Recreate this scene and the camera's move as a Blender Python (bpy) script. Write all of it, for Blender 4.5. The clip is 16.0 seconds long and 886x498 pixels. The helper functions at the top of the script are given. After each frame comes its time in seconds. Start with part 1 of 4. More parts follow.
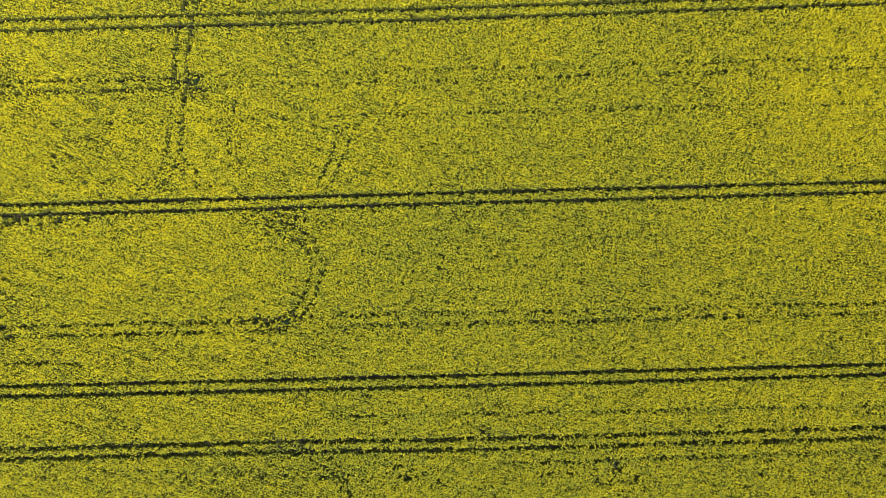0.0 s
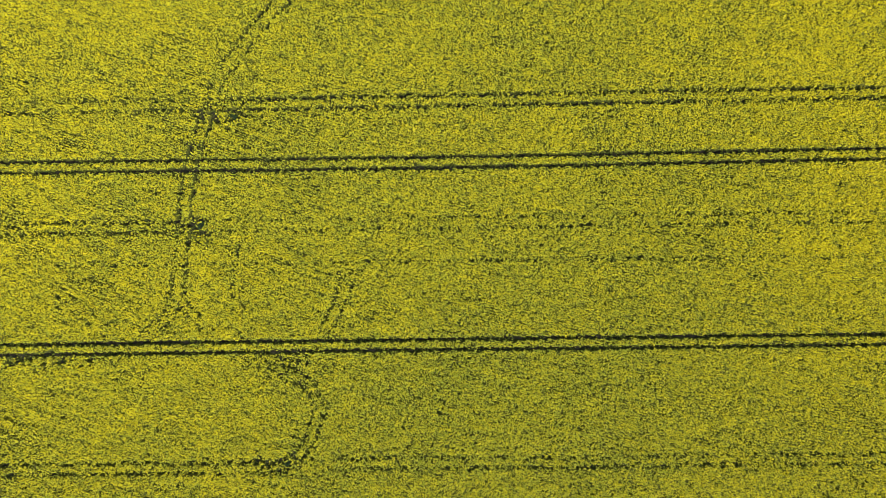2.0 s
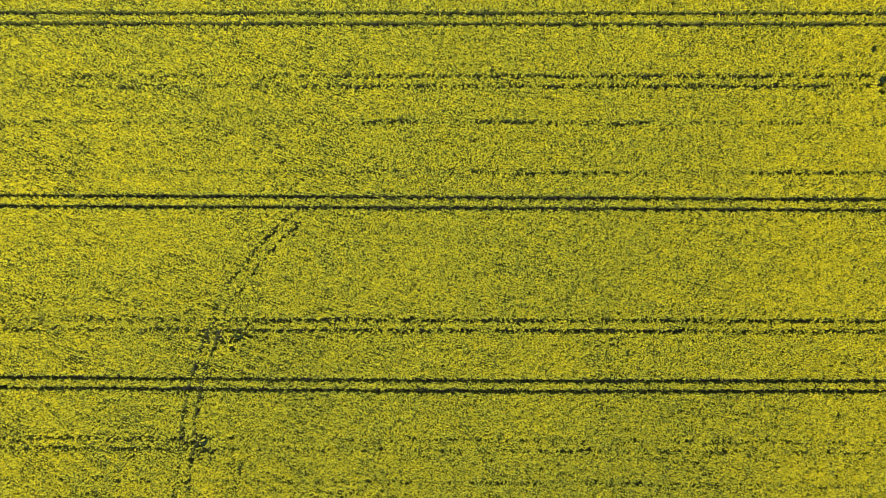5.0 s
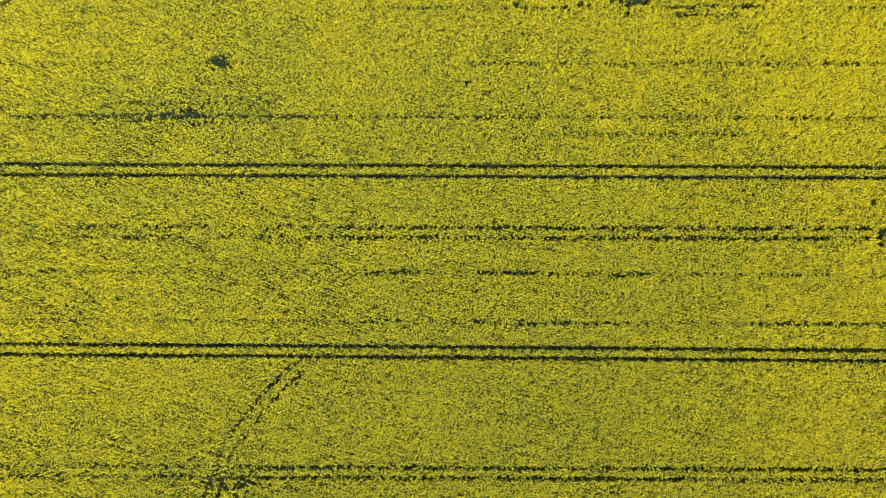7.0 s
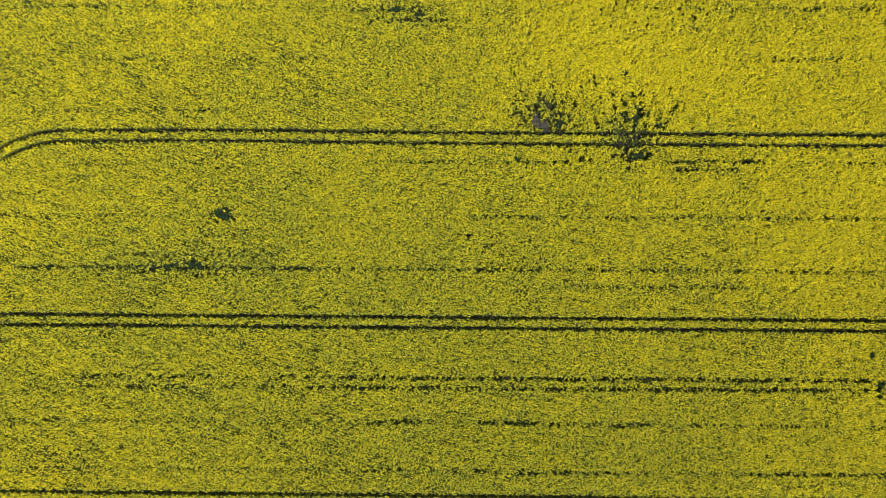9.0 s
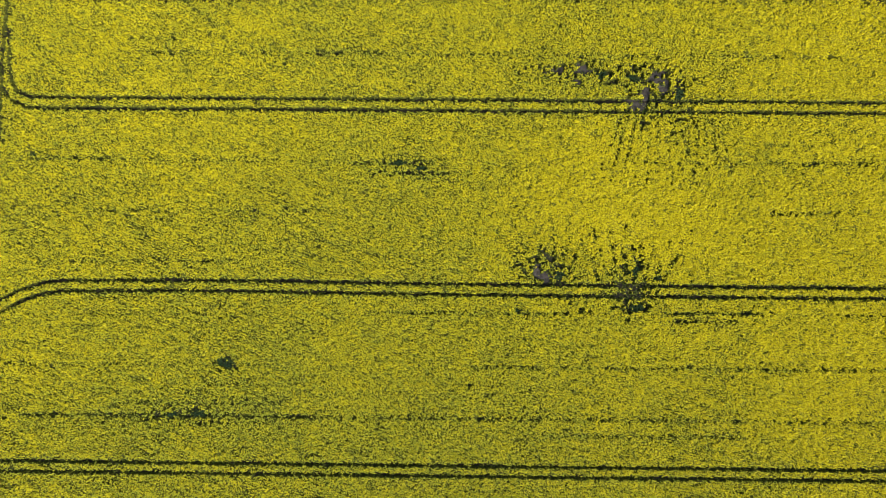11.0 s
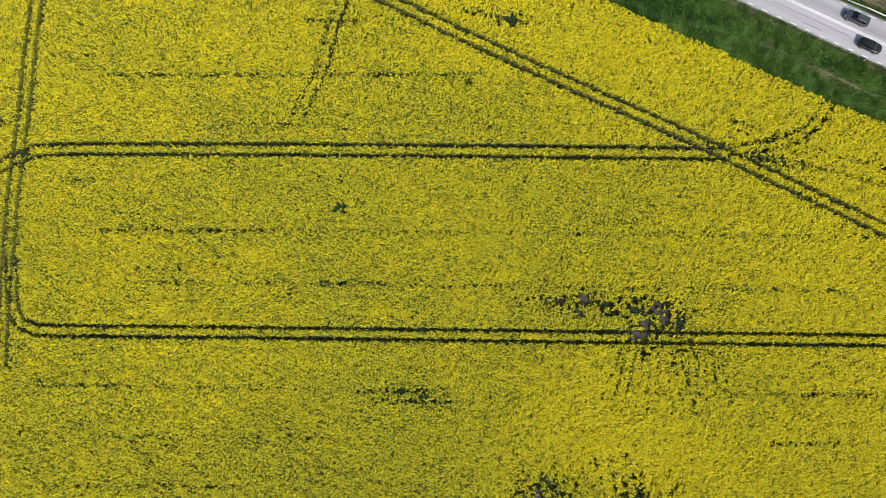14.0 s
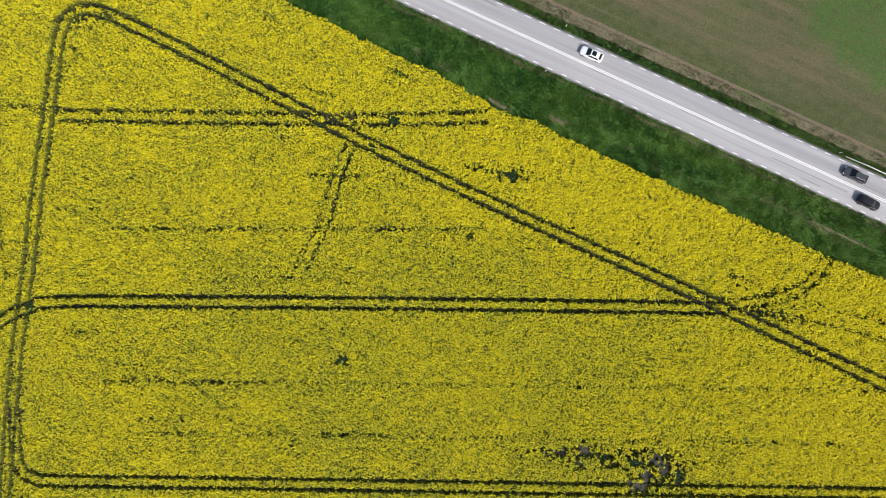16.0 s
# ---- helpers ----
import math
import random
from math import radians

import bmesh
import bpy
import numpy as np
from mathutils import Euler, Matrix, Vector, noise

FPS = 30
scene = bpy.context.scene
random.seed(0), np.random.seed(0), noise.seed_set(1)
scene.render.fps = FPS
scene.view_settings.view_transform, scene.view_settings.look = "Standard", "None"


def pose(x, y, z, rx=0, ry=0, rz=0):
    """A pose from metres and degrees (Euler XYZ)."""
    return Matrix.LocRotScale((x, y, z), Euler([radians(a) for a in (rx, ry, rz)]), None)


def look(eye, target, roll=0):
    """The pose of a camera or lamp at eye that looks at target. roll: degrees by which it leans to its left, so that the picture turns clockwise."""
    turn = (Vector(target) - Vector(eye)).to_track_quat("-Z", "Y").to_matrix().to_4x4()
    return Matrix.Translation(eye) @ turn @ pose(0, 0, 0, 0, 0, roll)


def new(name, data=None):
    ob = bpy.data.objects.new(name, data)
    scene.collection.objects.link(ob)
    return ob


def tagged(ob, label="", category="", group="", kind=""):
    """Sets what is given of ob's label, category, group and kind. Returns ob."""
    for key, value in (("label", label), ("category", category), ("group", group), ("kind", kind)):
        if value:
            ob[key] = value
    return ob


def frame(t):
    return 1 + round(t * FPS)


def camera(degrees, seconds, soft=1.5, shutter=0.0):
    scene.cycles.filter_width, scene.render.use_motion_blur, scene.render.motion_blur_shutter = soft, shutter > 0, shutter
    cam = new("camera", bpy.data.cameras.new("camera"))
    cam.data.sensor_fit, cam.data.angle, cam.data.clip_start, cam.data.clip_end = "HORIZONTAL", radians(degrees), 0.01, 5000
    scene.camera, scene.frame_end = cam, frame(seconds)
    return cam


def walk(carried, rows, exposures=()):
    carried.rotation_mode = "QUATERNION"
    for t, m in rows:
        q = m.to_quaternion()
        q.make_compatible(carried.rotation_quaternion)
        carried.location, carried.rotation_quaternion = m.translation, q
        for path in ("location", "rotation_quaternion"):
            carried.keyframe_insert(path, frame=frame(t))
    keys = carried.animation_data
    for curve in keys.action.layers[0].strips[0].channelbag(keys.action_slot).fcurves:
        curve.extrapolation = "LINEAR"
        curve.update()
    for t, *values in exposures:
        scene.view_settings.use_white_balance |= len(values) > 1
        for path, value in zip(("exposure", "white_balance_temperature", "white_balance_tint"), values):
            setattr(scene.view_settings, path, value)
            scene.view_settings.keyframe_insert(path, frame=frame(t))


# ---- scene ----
# A survey drone flies straight over a field of flowering rapeseed towards a main road.
cam = camera(73.0, 16.0, soft=0.9)
# seconds, x, y, z, and the turns about x, y, z in degrees
ROWS = [
    (0.0, 0.00, 0.00, 114.49, -1.682, 0.322, -0.007),
    (0.5, -0.14, 6.93, 114.48, -1.706, 0.302, 0.157),
    (1.0, -0.29, 13.90, 114.45, -1.726, 0.282, 0.331),
    (1.5, -0.51, 20.90, 114.41, -1.744, 0.263, 0.528),
    (2.0, -0.72, 27.96, 114.38, -1.757, 0.245, 0.742),
    (2.5, -0.91, 35.04, 114.34, -1.763, 0.232, 0.977),
    (3.0, -1.12, 42.10, 114.25, -1.766, 0.229, 1.219),
    (3.5, -1.39, 49.21, 114.18, -1.762, 0.238, 1.450),
    (4.0, -1.68, 56.29, 114.11, -1.759, 0.250, 1.659),
    (6.5, -3.40, 91.92, 114.08, -1.895, 0.169, 1.912),
    (7.0, -3.78, 99.08, 114.02, -1.919, 0.176, 1.956),
    (7.5, -4.10, 106.24, 113.94, -1.940, 0.181, 2.001),
    (8.0, -4.38, 113.41, 113.92, -1.954, 0.191, 2.044),
    (8.5, -4.67, 120.61, 113.87, -1.961, 0.211, 2.089),
    (9.0, -5.02, 127.80, 113.80, -1.965, 0.235, 2.133),
    (11.5, -6.69, 163.26, 113.80, -1.915, 0.240, 2.348),
    (12.0, -7.02, 170.32, 113.77, -1.855, 0.254, 2.377),
    (12.5, -7.33, 177.39, 113.73, -1.783, 0.269, 2.410),
    (13.0, -7.68, 184.44, 113.68, -1.698, 0.288, 2.441),
    (13.5, -8.01, 191.47, 113.65, -1.598, 0.308, 2.472),
    (14.0, -8.41, 198.48, 113.62, -1.485, 0.330, 2.504),
    (14.5, -8.80, 205.51, 113.64, -1.362, 0.350, 2.534),
    (15.0, -9.17, 212.47, 113.66, -1.241, 0.364, 2.560),
    (15.5, -9.52, 219.43, 113.70, -1.121, 0.370, 2.586),
    (16.0, -9.83, 226.37, 113.78, -1.000, 0.372, 2.609),
]
EXPOSURE = [(0.0, 0.03), (1.0, 0.13), (2.0, 0.06), (3.0, 0.15), (3.5, 0.08), (4.0, 0.09), (6.5, 0.11), (8.0, 0.09), (8.5, -0.08), (9.0, -0.07), (11.5, -0.07), (13.0, -0.08), (16.0, -0.05)]
walk(cam, [(r[0], pose(*r[1:])) for r in ROWS], EXPOSURE)

# ---------------------------------------------------------------- light
SUN_ELEV, SUN_AZ = radians(43), radians(142)     # azimuth clockwise from +y
world = bpy.data.worlds.new("sky")
scene.world = world
world.use_nodes = True
wn = world.node_tree.nodes
sky = wn.new("ShaderNodeTexSky")
sky.sky_type, sky.sun_disc = "NISHITA", False
sky.sun_elevation, sky.sun_rotation = SUN_ELEV, SUN_AZ
sky.air_density, sky.dust_density = 1.0, 3.0
wn["Background"].inputs["Strength"].default_value = 0.15
world.node_tree.links.new(sky.outputs["Color"], wn["Background"].inputs["Color"])
sun_data = bpy.data.lights.new("sun", "SUN")
sun_data.energy, sun_data.angle, sun_data.color = 4.2, radians(6.0), (1.0, 0.96, 0.9)
sun = new("sun", sun_data)
toward = Vector((math.sin(SUN_AZ) * math.cos(SUN_ELEV), math.cos(SUN_AZ) * math.cos(SUN_ELEV), math.sin(SUN_ELEV)))
sun.matrix_world = look(toward * 300, (0, 0, 0))


# ---------------------------------------------------------------- materials
class Mat:
    """A small builder of node materials."""

    def __init__(self, name, rough=0.8, metal=0.0, spec=0.3):
        self.m = bpy.data.materials.new(name)
        self.m.use_nodes = True
        self.n, self.l = self.m.node_tree.nodes, self.m.node_tree.links
        self.b = self.n["Principled BSDF"]
        self.b.inputs["Roughness"].default_value = rough
        self.b.inputs["Metallic"].default_value = metal
        self.b.inputs["Specular IOR Level"].default_value = spec
        self.co = self.n.new("ShaderNodeTexCoord").outputs["Object"]

    def flat(self, c):
        self.b.inputs["Base Color"].default_value = (*c, 1)
        return self

    def noise(self, scale, detail=3.0, rough=0.55, stretch=None):
        co = self.co
        if stretch:
            mp = self.n.new("ShaderNodeMapping")
            mp.inputs["Scale"].default_value = stretch
            self.l.new(co, mp.inputs["Vector"])
            co = mp.outputs["Vector"]
        t = self.n.new("ShaderNodeTexNoise")
        t.inputs["Scale"].default_value, t.inputs["Detail"].default_value = scale, detail
        t.inputs["Roughness"].default_value = rough
        self.l.new(co, t.inputs["Vector"])
        return t.outputs["Fac"]

    def ramp(self, fac, stops):
        r = self.n.new("ShaderNodeValToRGB")
        e = r.color_ramp.elements
        while len(e) < len(stops):
            e.new(0.5)
        for k, (p, c) in enumerate(stops):
            e[k].position = p
            e[k].color = (*c, 1) if len(c) == 3 else c
        self.l.new(fac, r.inputs["Fac"])
        return r.outputs["Color"]

    def grey(self, fac, lo, hi):
        return self.ramp(fac, [(lo, (0, 0, 0)), (hi, (1, 1, 1))])

    def mix(self, fac, a, b, mode="MIX"):
        x = self.n.new("ShaderNodeMix")
        x.data_type, x.blend_type = "RGBA", mode
        for sock, v in ((x.inputs[0], fac), (x.inputs[6], a), (x.inputs[7], b)):
            if isinstance(v, (int, float)):
                sock.default_value = v
            elif isinstance(v, tuple):
                sock.default_value = (*v, 1)
            else:
                self.l.new(v, sock)
        return x.outputs[2]

    def attr(self, name):
        a = self.n.new("ShaderNodeAttribute")
        a.attribute_name = name
        return a.outputs["Fac"]

    def color(self, sock):
        self.l.new(sock, self.b.inputs["Base Color"])
        return self

    def bump(self, fac, strength=0.3, distance=0.05):
        p = self.n.new("ShaderNodeBump")
        p.inputs["Strength"].default_value, p.inputs["Distance"].default_value = strength, distance
        self.l.new(fac, p.inputs["Height"])
        self.l.new(p.outputs["Normal"], self.b.inputs["Normal"])
        return self

    def through_light(self, c, weight):
        """Thin petals and leaves let some light pass."""
        t = self.n.new("ShaderNodeBsdfTranslucent")
        s = self.n.new("ShaderNodeMixShader")
        s.inputs[0].default_value = weight
        if isinstance(c, tuple):
            t.inputs["Color"].default_value = (*c, 1)
        else:
            self.l.new(c, t.inputs["Color"])
        out = self.n["Material Output"]
        self.l.new(self.b.outputs[0], s.inputs[1])
        self.l.new(t.outputs[0], s.inputs[2])
        self.l.new(s.outputs[0], out.inputs["Surface"])
        return self


def soil_material():
    k = Mat("dry_soil", 0.95, spec=0.1)
    c = k.ramp(k.noise(0.35, 5), [(0.3, (0.08, 0.072, 0.064)), (0.7, (0.128, 0.115, 0.104))])
    c = k.mix(k.grey(k.noise(9, 3), 0.35, 0.7), c, (0.07, 0.056, 0.05))
    c = k.mix(k.grey(k.noise(1.3, 4), 0.42, 0.62), c, (0.045, 0.042, 0.034))
    k.color(c).bump(k.noise(6, 4), 0.6, 0.08)
    return k.m


def shaded_humus_material():
    # soil colour darkened for leaf litter and for the shade between plants
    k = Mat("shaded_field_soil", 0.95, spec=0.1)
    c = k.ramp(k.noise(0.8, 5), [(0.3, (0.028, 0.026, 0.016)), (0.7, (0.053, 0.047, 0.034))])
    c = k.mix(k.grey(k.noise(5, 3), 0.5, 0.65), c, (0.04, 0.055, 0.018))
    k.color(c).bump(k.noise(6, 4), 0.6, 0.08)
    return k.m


def rut_material():
    k = Mat("rolled_dark_soil", 0.9, spec=0.15)
    c = k.ramp(k.noise(1.4, 4), [(0.3, (0.022, 0.02, 0.013)), (0.7, (0.04, 0.036, 0.024))])
    k.color(c).bump(k.noise(7, 3), 0.5, 0.05)
    return k.m


def blossom_material():
    k = Mat("rape_blossom", 0.75, spec=0.15)
    bloom = k.attr("bloom")
    fleck = k.grey(k.noise(13.0, 2), 0.3, 0.7)
    leafy = k.mix(fleck, (0.30, 0.335, 0.03), (0.44, 0.475, 0.042))
    petal = k.mix(fleck, (0.65, 0.568, 0.012), (0.825, 0.722, 0.018))
    c = k.mix(bloom, leafy, petal)
    c = k.mix(k.attr("leaf"), c, (0.042, 0.07, 0.016))
    k.color(c).through_light(c, 0.25)
    return k.m


def foliage_material():
    k = Mat("rape_stems_leaves_gap_shade", 0.75, spec=0.15)
    # leaf and lower-flower colours are darkened to stand for shade in the gaps
    leaf = k.ramp(k.noise(3.0, 4), [(0.3, (0.024, 0.034, 0.009)), (0.7, (0.066, 0.084, 0.016))])
    lower = k.mix(k.grey(k.noise(4, 2), 0.35, 0.65), (0.12, 0.115, 0.012), (0.31, 0.275, 0.016))
    lower = k.mix(k.grey(k.attr("bloom"), 0.8, 1.0), lower, (0.46, 0.395, 0.016))
    full = k.mix(k.grey(k.noise(8.0, 3), 0.37, 0.53), (0, 0, 0), k.attr("bloom"))
    k.color(k.mix(full, leaf, lower)).bump(k.noise(6, 3), 0.8, 0.12)
    return k.m


def canopy_material():
    k = Mat("rape_canopy", 0.8, spec=0.1)
    c = k.ramp(k.noise(0.06, 5), [(0.3, (0.20, 0.195, 0.016)), (0.7, (0.31, 0.28, 0.014))])
    c = k.mix(k.grey(k.noise(2.6, 4), 0.45, 0.7), c, (0.11, 0.115, 0.014))
    c = k.mix(k.grey(k.noise(1.2, 4, stretch=(0.25, 1, 1)), 0.62, 0.74), c, (0.05, 0.06, 0.015))
    k.color(c).bump(k.noise(4, 3), 0.8, 0.15)
    return k.m


def grass_material(name, dark, light, dry, dry_from):
    k = Mat(name, 0.8, spec=0.15)
    c = k.ramp(k.noise(1.6, 4), [(0.3, dark), (0.7, light)])
    c = k.mix(k.grey(k.noise(0.22, 4, stretch=(0.35, 1, 1)), dry_from, dry_from + 0.14), c, dry)
    k.color(c).bump(k.noise(8, 3), 0.6, 0.08)
    return k.m


def blade_material(name, dark, light):
    k = Mat(name, 0.7, spec=0.2)
    c = k.mix(k.attr("tone"), dark, light)
    k.color(c).through_light(c, 0.25)
    return k.m


def asphalt_material():
    k = Mat("worn_asphalt", 0.85, spec=0.3)
    c = k.ramp(k.noise(0.5, 4, stretch=(0.05, 1.6, 1)), [(0.3, (0.33, 0.322, 0.333)), (0.7, (0.475, 0.466, 0.482))])
    c = k.mix(k.grey(k.noise(2, 4, stretch=(0.03, 1.4, 1)), 0.4, 0.7), c, (0.34, 0.335, 0.35))
    c = k.mix(0.25, c, k.ramp(k.noise(45, 2), [(0.35, (0.22, 0.22, 0.22)), (0.7, (0.5, 0.5, 0.51))]))
    # paler wheel paths and a dull strip down the middle of each lane
    sep, lane = k.n.new("ShaderNodeSeparateXYZ"), k.n.new("ShaderNodeMapRange")
    lane.inputs["From Min"].default_value, lane.inputs["From Max"].default_value = -3.9, 3.9
    k.l.new(k.co, sep.inputs[0])
    k.l.new(sep.outputs["Y"], lane.inputs["Value"])
    grey = [(0.0, 0.66), (0.05, 0.9), (0.16, 1.0), (0.27, 0.93), (0.38, 1.02), (0.48, 0.98), (0.55, 0.96), (0.63, 0.84), (0.72, 0.8), (0.82, 0.96), (0.93, 0.95), (1.0, 0.6)]
    c = k.mix(0.85, c, k.ramp(lane.outputs["Result"], [(p, (g, g, g)) for p, g in grey]), "MULTIPLY")
    k.color(c).bump(k.noise(60, 2), 0.2, 0.01)
    return k.m


def paint_line_material():
    k = Mat("road_paint", 0.6, spec=0.3)
    c = k.mix(k.grey(k.noise(5, 4), 0.55, 0.8), (0.82, 0.82, 0.82), (0.5, 0.5, 0.5))
    k.color(c)
    return k.m


def far_field_material():
    """Mown meadow with stripes along the road, greener further from it."""
    k = Mat("mown_meadow", 0.85, spec=0.1)
    c = k.ramp(k.noise(0.6, 5), [(0.3, (0.048, 0.066, 0.024)), (0.7, (0.088, 0.101, 0.041))])
    stripe = k.grey(k.noise(0.35, 4, stretch=(0.10, 1.3, 1)), 0.38, 0.62)
    stripe = k.mix(stripe, k.mix(0.35, (0, 0, 0), k.attr("dry")), k.attr("dry"))
    c = k.mix(stripe, c, k.mix(k.noise(2.2, 4), (0.115, 0.089, 0.056), (0.185, 0.145, 0.094)))
    c = k.mix(k.mix(0.35, (0, 0, 0), k.grey(k.noise(1.5, 4, stretch=(0.03, 1, 1)), 0.56, 0.74)), c, (0.19, 0.165, 0.11))
    lush = k.mix(k.noise(1.3, 4), (0.034, 0.092, 0.018), (0.085, 0.16, 0.034))
    c = k.mix(k.mix(k.grey(k.noise(0.9, 4), 0.25, 0.6), (0, 0, 0), k.attr("lush")), c, lush)
    c = k.mix(k.mix(0.6, (0, 0, 0), k.grey(k.noise(2.6, 6), 0.45, 0.72)), c, (0.055, 0.07, 0.026))
    c = k.mix(k.mix(0.4, (0, 0, 0), k.grey(k.noise(3.4, 5), 0.5, 0.66)), c, (0.15, 0.138, 0.075))
    c = k.mix(k.mix(0.3, (0, 0, 0), k.grey(k.noise(5.5, 3), 0.52, 0.64)), c, (0.038, 0.055, 0.02))
    k.color(c).bump(k.noise(5, 4), 0.9, 0.14)
    return k.m


CANOPY = canopy_material()
SOIL, SHADED_HUMUS, RUT, BLOSSOM, FOLIAGE = soil_material(), shaded_humus_material(), rut_material(), blossom_material(), foliage_material()
VERGE = grass_material("verge_turf", (0.028, 0.074, 0.012), (0.072, 0.145, 0.026), (0.13, 0.125, 0.055), 0.58)
STUBBLE = grass_material("stubble", (0.10, 0.095, 0.05), (0.2, 0.175, 0.115), (0.07, 0.11, 0.03), 0.52)
BLADE = blade_material("grass_blades", (0.025, 0.092, 0.014), (0.112, 0.208, 0.034))
FAR_BLADE = blade_material("far_blades", (0.022, 0.05, 0.012), (0.095, 0.14, 0.034))
STRAW = blade_material("dry_blades", (0.10, 0.11, 0.045), (0.25, 0.235, 0.12))
ASPHALT, LINE, MEADOW = asphalt_material(), paint_line_material(), far_field_material()
DIRT = grass_material("bare_dirt_strip", (0.12, 0.095, 0.065), (0.19, 0.15, 0.105), (0.08, 0.09, 0.04), 0.55)
THATCH = grass_material("dry_thatch", (0.105, 0.1, 0.055), (0.185, 0.165, 0.1), (0.05, 0.09, 0.02), 0.46)
TYRE_AND_SHADE = Mat("tyre_and_shade_mark", 0.8).flat((0.235, 0.235, 0.24)).m
GRAVEL = grass_material("road_shoulder", (0.13, 0.13, 0.125), (0.22, 0.215, 0.21), (0.07, 0.085, 0.04), 0.5)


# ---------------------------------------------------------------- helpers
def mesh_of(name, verts, faces, material, floats=None, smooth=False):
    """A mesh from arrays of places and of equally sided faces, with float values per vertex."""
    verts, faces = np.asarray(verts, np.float32), np.asarray(faces, np.int32)
    me = bpy.data.meshes.new(name)
    n, sides = len(faces), faces.shape[1]
    me.vertices.add(len(verts))
    me.vertices.foreach_set("co", verts.ravel())
    me.loops.add(n * sides)
    me.loops.foreach_set("vertex_index", faces.ravel())
    me.polygons.add(n)
    me.polygons.foreach_set("loop_start", np.arange(0, n * sides, sides, dtype=np.int32))
    for key, vals in (floats or {}).items():
        a = me.attributes.new(key, "FLOAT", "POINT")
        a.data.foreach_set("value", np.asarray(vals, np.float32))
    me.materials.append(material)
    me.update(calc_edges=True)
    me.polygons.foreach_set("use_smooth", np.full(n, smooth))
    return me


def part(name, bm, material, parent=None, label="", smooth=False):
    """One bmesh as one object under its thing."""
    me = bpy.data.meshes.new(name)
    if smooth:
        for fc in bm.faces:
            fc.smooth = True
    bm.to_mesh(me)
    bm.free()
    me.materials.append(material)
    ob = new(name, me)
    ob.parent = parent
    return tagged(ob, label)


def value_noise(x, y, size, seed):
    """Smooth noise from 0 to 1 with cells of that size."""
    turn = 0.4 + 1.7 * seed
    x, y = np.asarray(x) / size, np.asarray(y) / size
    x, y = x * math.cos(turn) - y * math.sin(turn), x * math.sin(turn) + y * math.cos(turn)
    ix, iy = np.floor(x).astype(np.int64), np.floor(y).astype(np.int64)
    fx, fy = x - ix, y - iy
    fx, fy = fx * fx * (3 - 2 * fx), fy * fy * (3 - 2 * fy)

    def cell(i, j):
        h = (i * 374761393 + j * 668265263 + seed * 974634577) & 0xFFFFFFFF
        h = ((h ^ (h >> 13)) * 1274126177) & 0xFFFFFFFF
        h = ((h ^ (h >> 16)) * 2246822519) & 0xFFFFFFFF
        return ((h ^ (h >> 15)) & 0xFFFFFF) / float(0xFFFFFF)

    a, b = cell(ix, iy), cell(ix + 1, iy)
    c, d = cell(ix, iy + 1), cell(ix + 1, iy + 1)
    return (a + (b - a) * fx) * (1 - fy) + (c + (d - c) * fx) * fy


def smooth_step(v, lo, hi):
    v = np.clip((v - lo) / (hi - lo), 0, 1)
    return v * v * (3 - 2 * v)


def rounded_path(pts, step=2.0):
    """A line through the places, softly bent (Catmull-Rom)."""
    p = [np.array(q, float) for q in pts]
    if len(p) < 3:
        n = max(2, int(np.linalg.norm(p[1] - p[0]) / 8))
        return np.array([p[0] + (p[1] - p[0]) * k / n for k in range(n + 1)])
    p = [2 * p[0] - p[1], *p, 2 * p[-1] - p[-2]]
    out = []
    for a, b, c, d in zip(p, p[1:], p[2:], p[3:]):
        n = int(np.clip(np.linalg.norm(c - b) / step, 1, 12))
        for k in range(n):
            s = k / n
            out.append(0.5 * (2 * b + (c - a) * s + (2 * a - 5 * b + 4 * c - d) * s * s + (3 * b - a - 3 * c + d) * s ** 3))
    return np.array(out + [p[-2]])


def beside(path, off):
    """The path moved sideways by off metres, to its left."""
    d = np.gradient(path, axis=0)
    d /= np.linalg.norm(d, axis=1)[:, None]
    return path + off * np.column_stack([-d[:, 1], d[:, 0]])


def near_path(x, y, path, reach):
    """Which places lie within reach of the path, their distance to it and the way along it."""
    best, along, run = np.full(len(x), reach), np.zeros(len(x)), 0.0
    for a, b in zip(path, path[1:]):
        ln = np.linalg.norm(b - a)
        lo, hi = np.minimum(a, b) - reach, np.maximum(a, b) + reach
        near = np.nonzero((x > lo[0]) & (x < hi[0]) & (y > lo[1]) & (y < hi[1]))[0]
        if len(near):
            px, py = x[near] - a[0], y[near] - a[1]
            s = np.clip((px * (b - a)[0] + py * (b - a)[1]) / ln ** 2, 0, 1)
            d = np.hypot(px - s * (b - a)[0], py - s * (b - a)[1])
            win = d < best[near]
            best[near[win]], along[near[win]] = d[win], run + s[win] * ln
        run += ln
    at = np.nonzero(best < reach - 1e-6)[0]
    return at, best[at], along[at]


# ---------------------------------------------------------------- the plan of the field
# road axis: a straight line through ROAD_AT that falls to the right
ROAD_AT, ROAD_TURN = (20.0, 258.2), radians(-21.95)
ROAD_U = np.array([math.cos(ROAD_TURN), math.sin(ROAD_TURN)])
ROAD_N = np.array([-ROAD_U[1], ROAD_U[0]])
ROAD_Z = 0.5


def road_frame(x, y):
    dx, dy = np.asarray(x) - ROAD_AT[0], np.asarray(y) - ROAD_AT[1]
    return dx * ROAD_U[0] + dy * ROAD_U[1], dx * ROAD_N[0] + dy * ROAD_N[1]


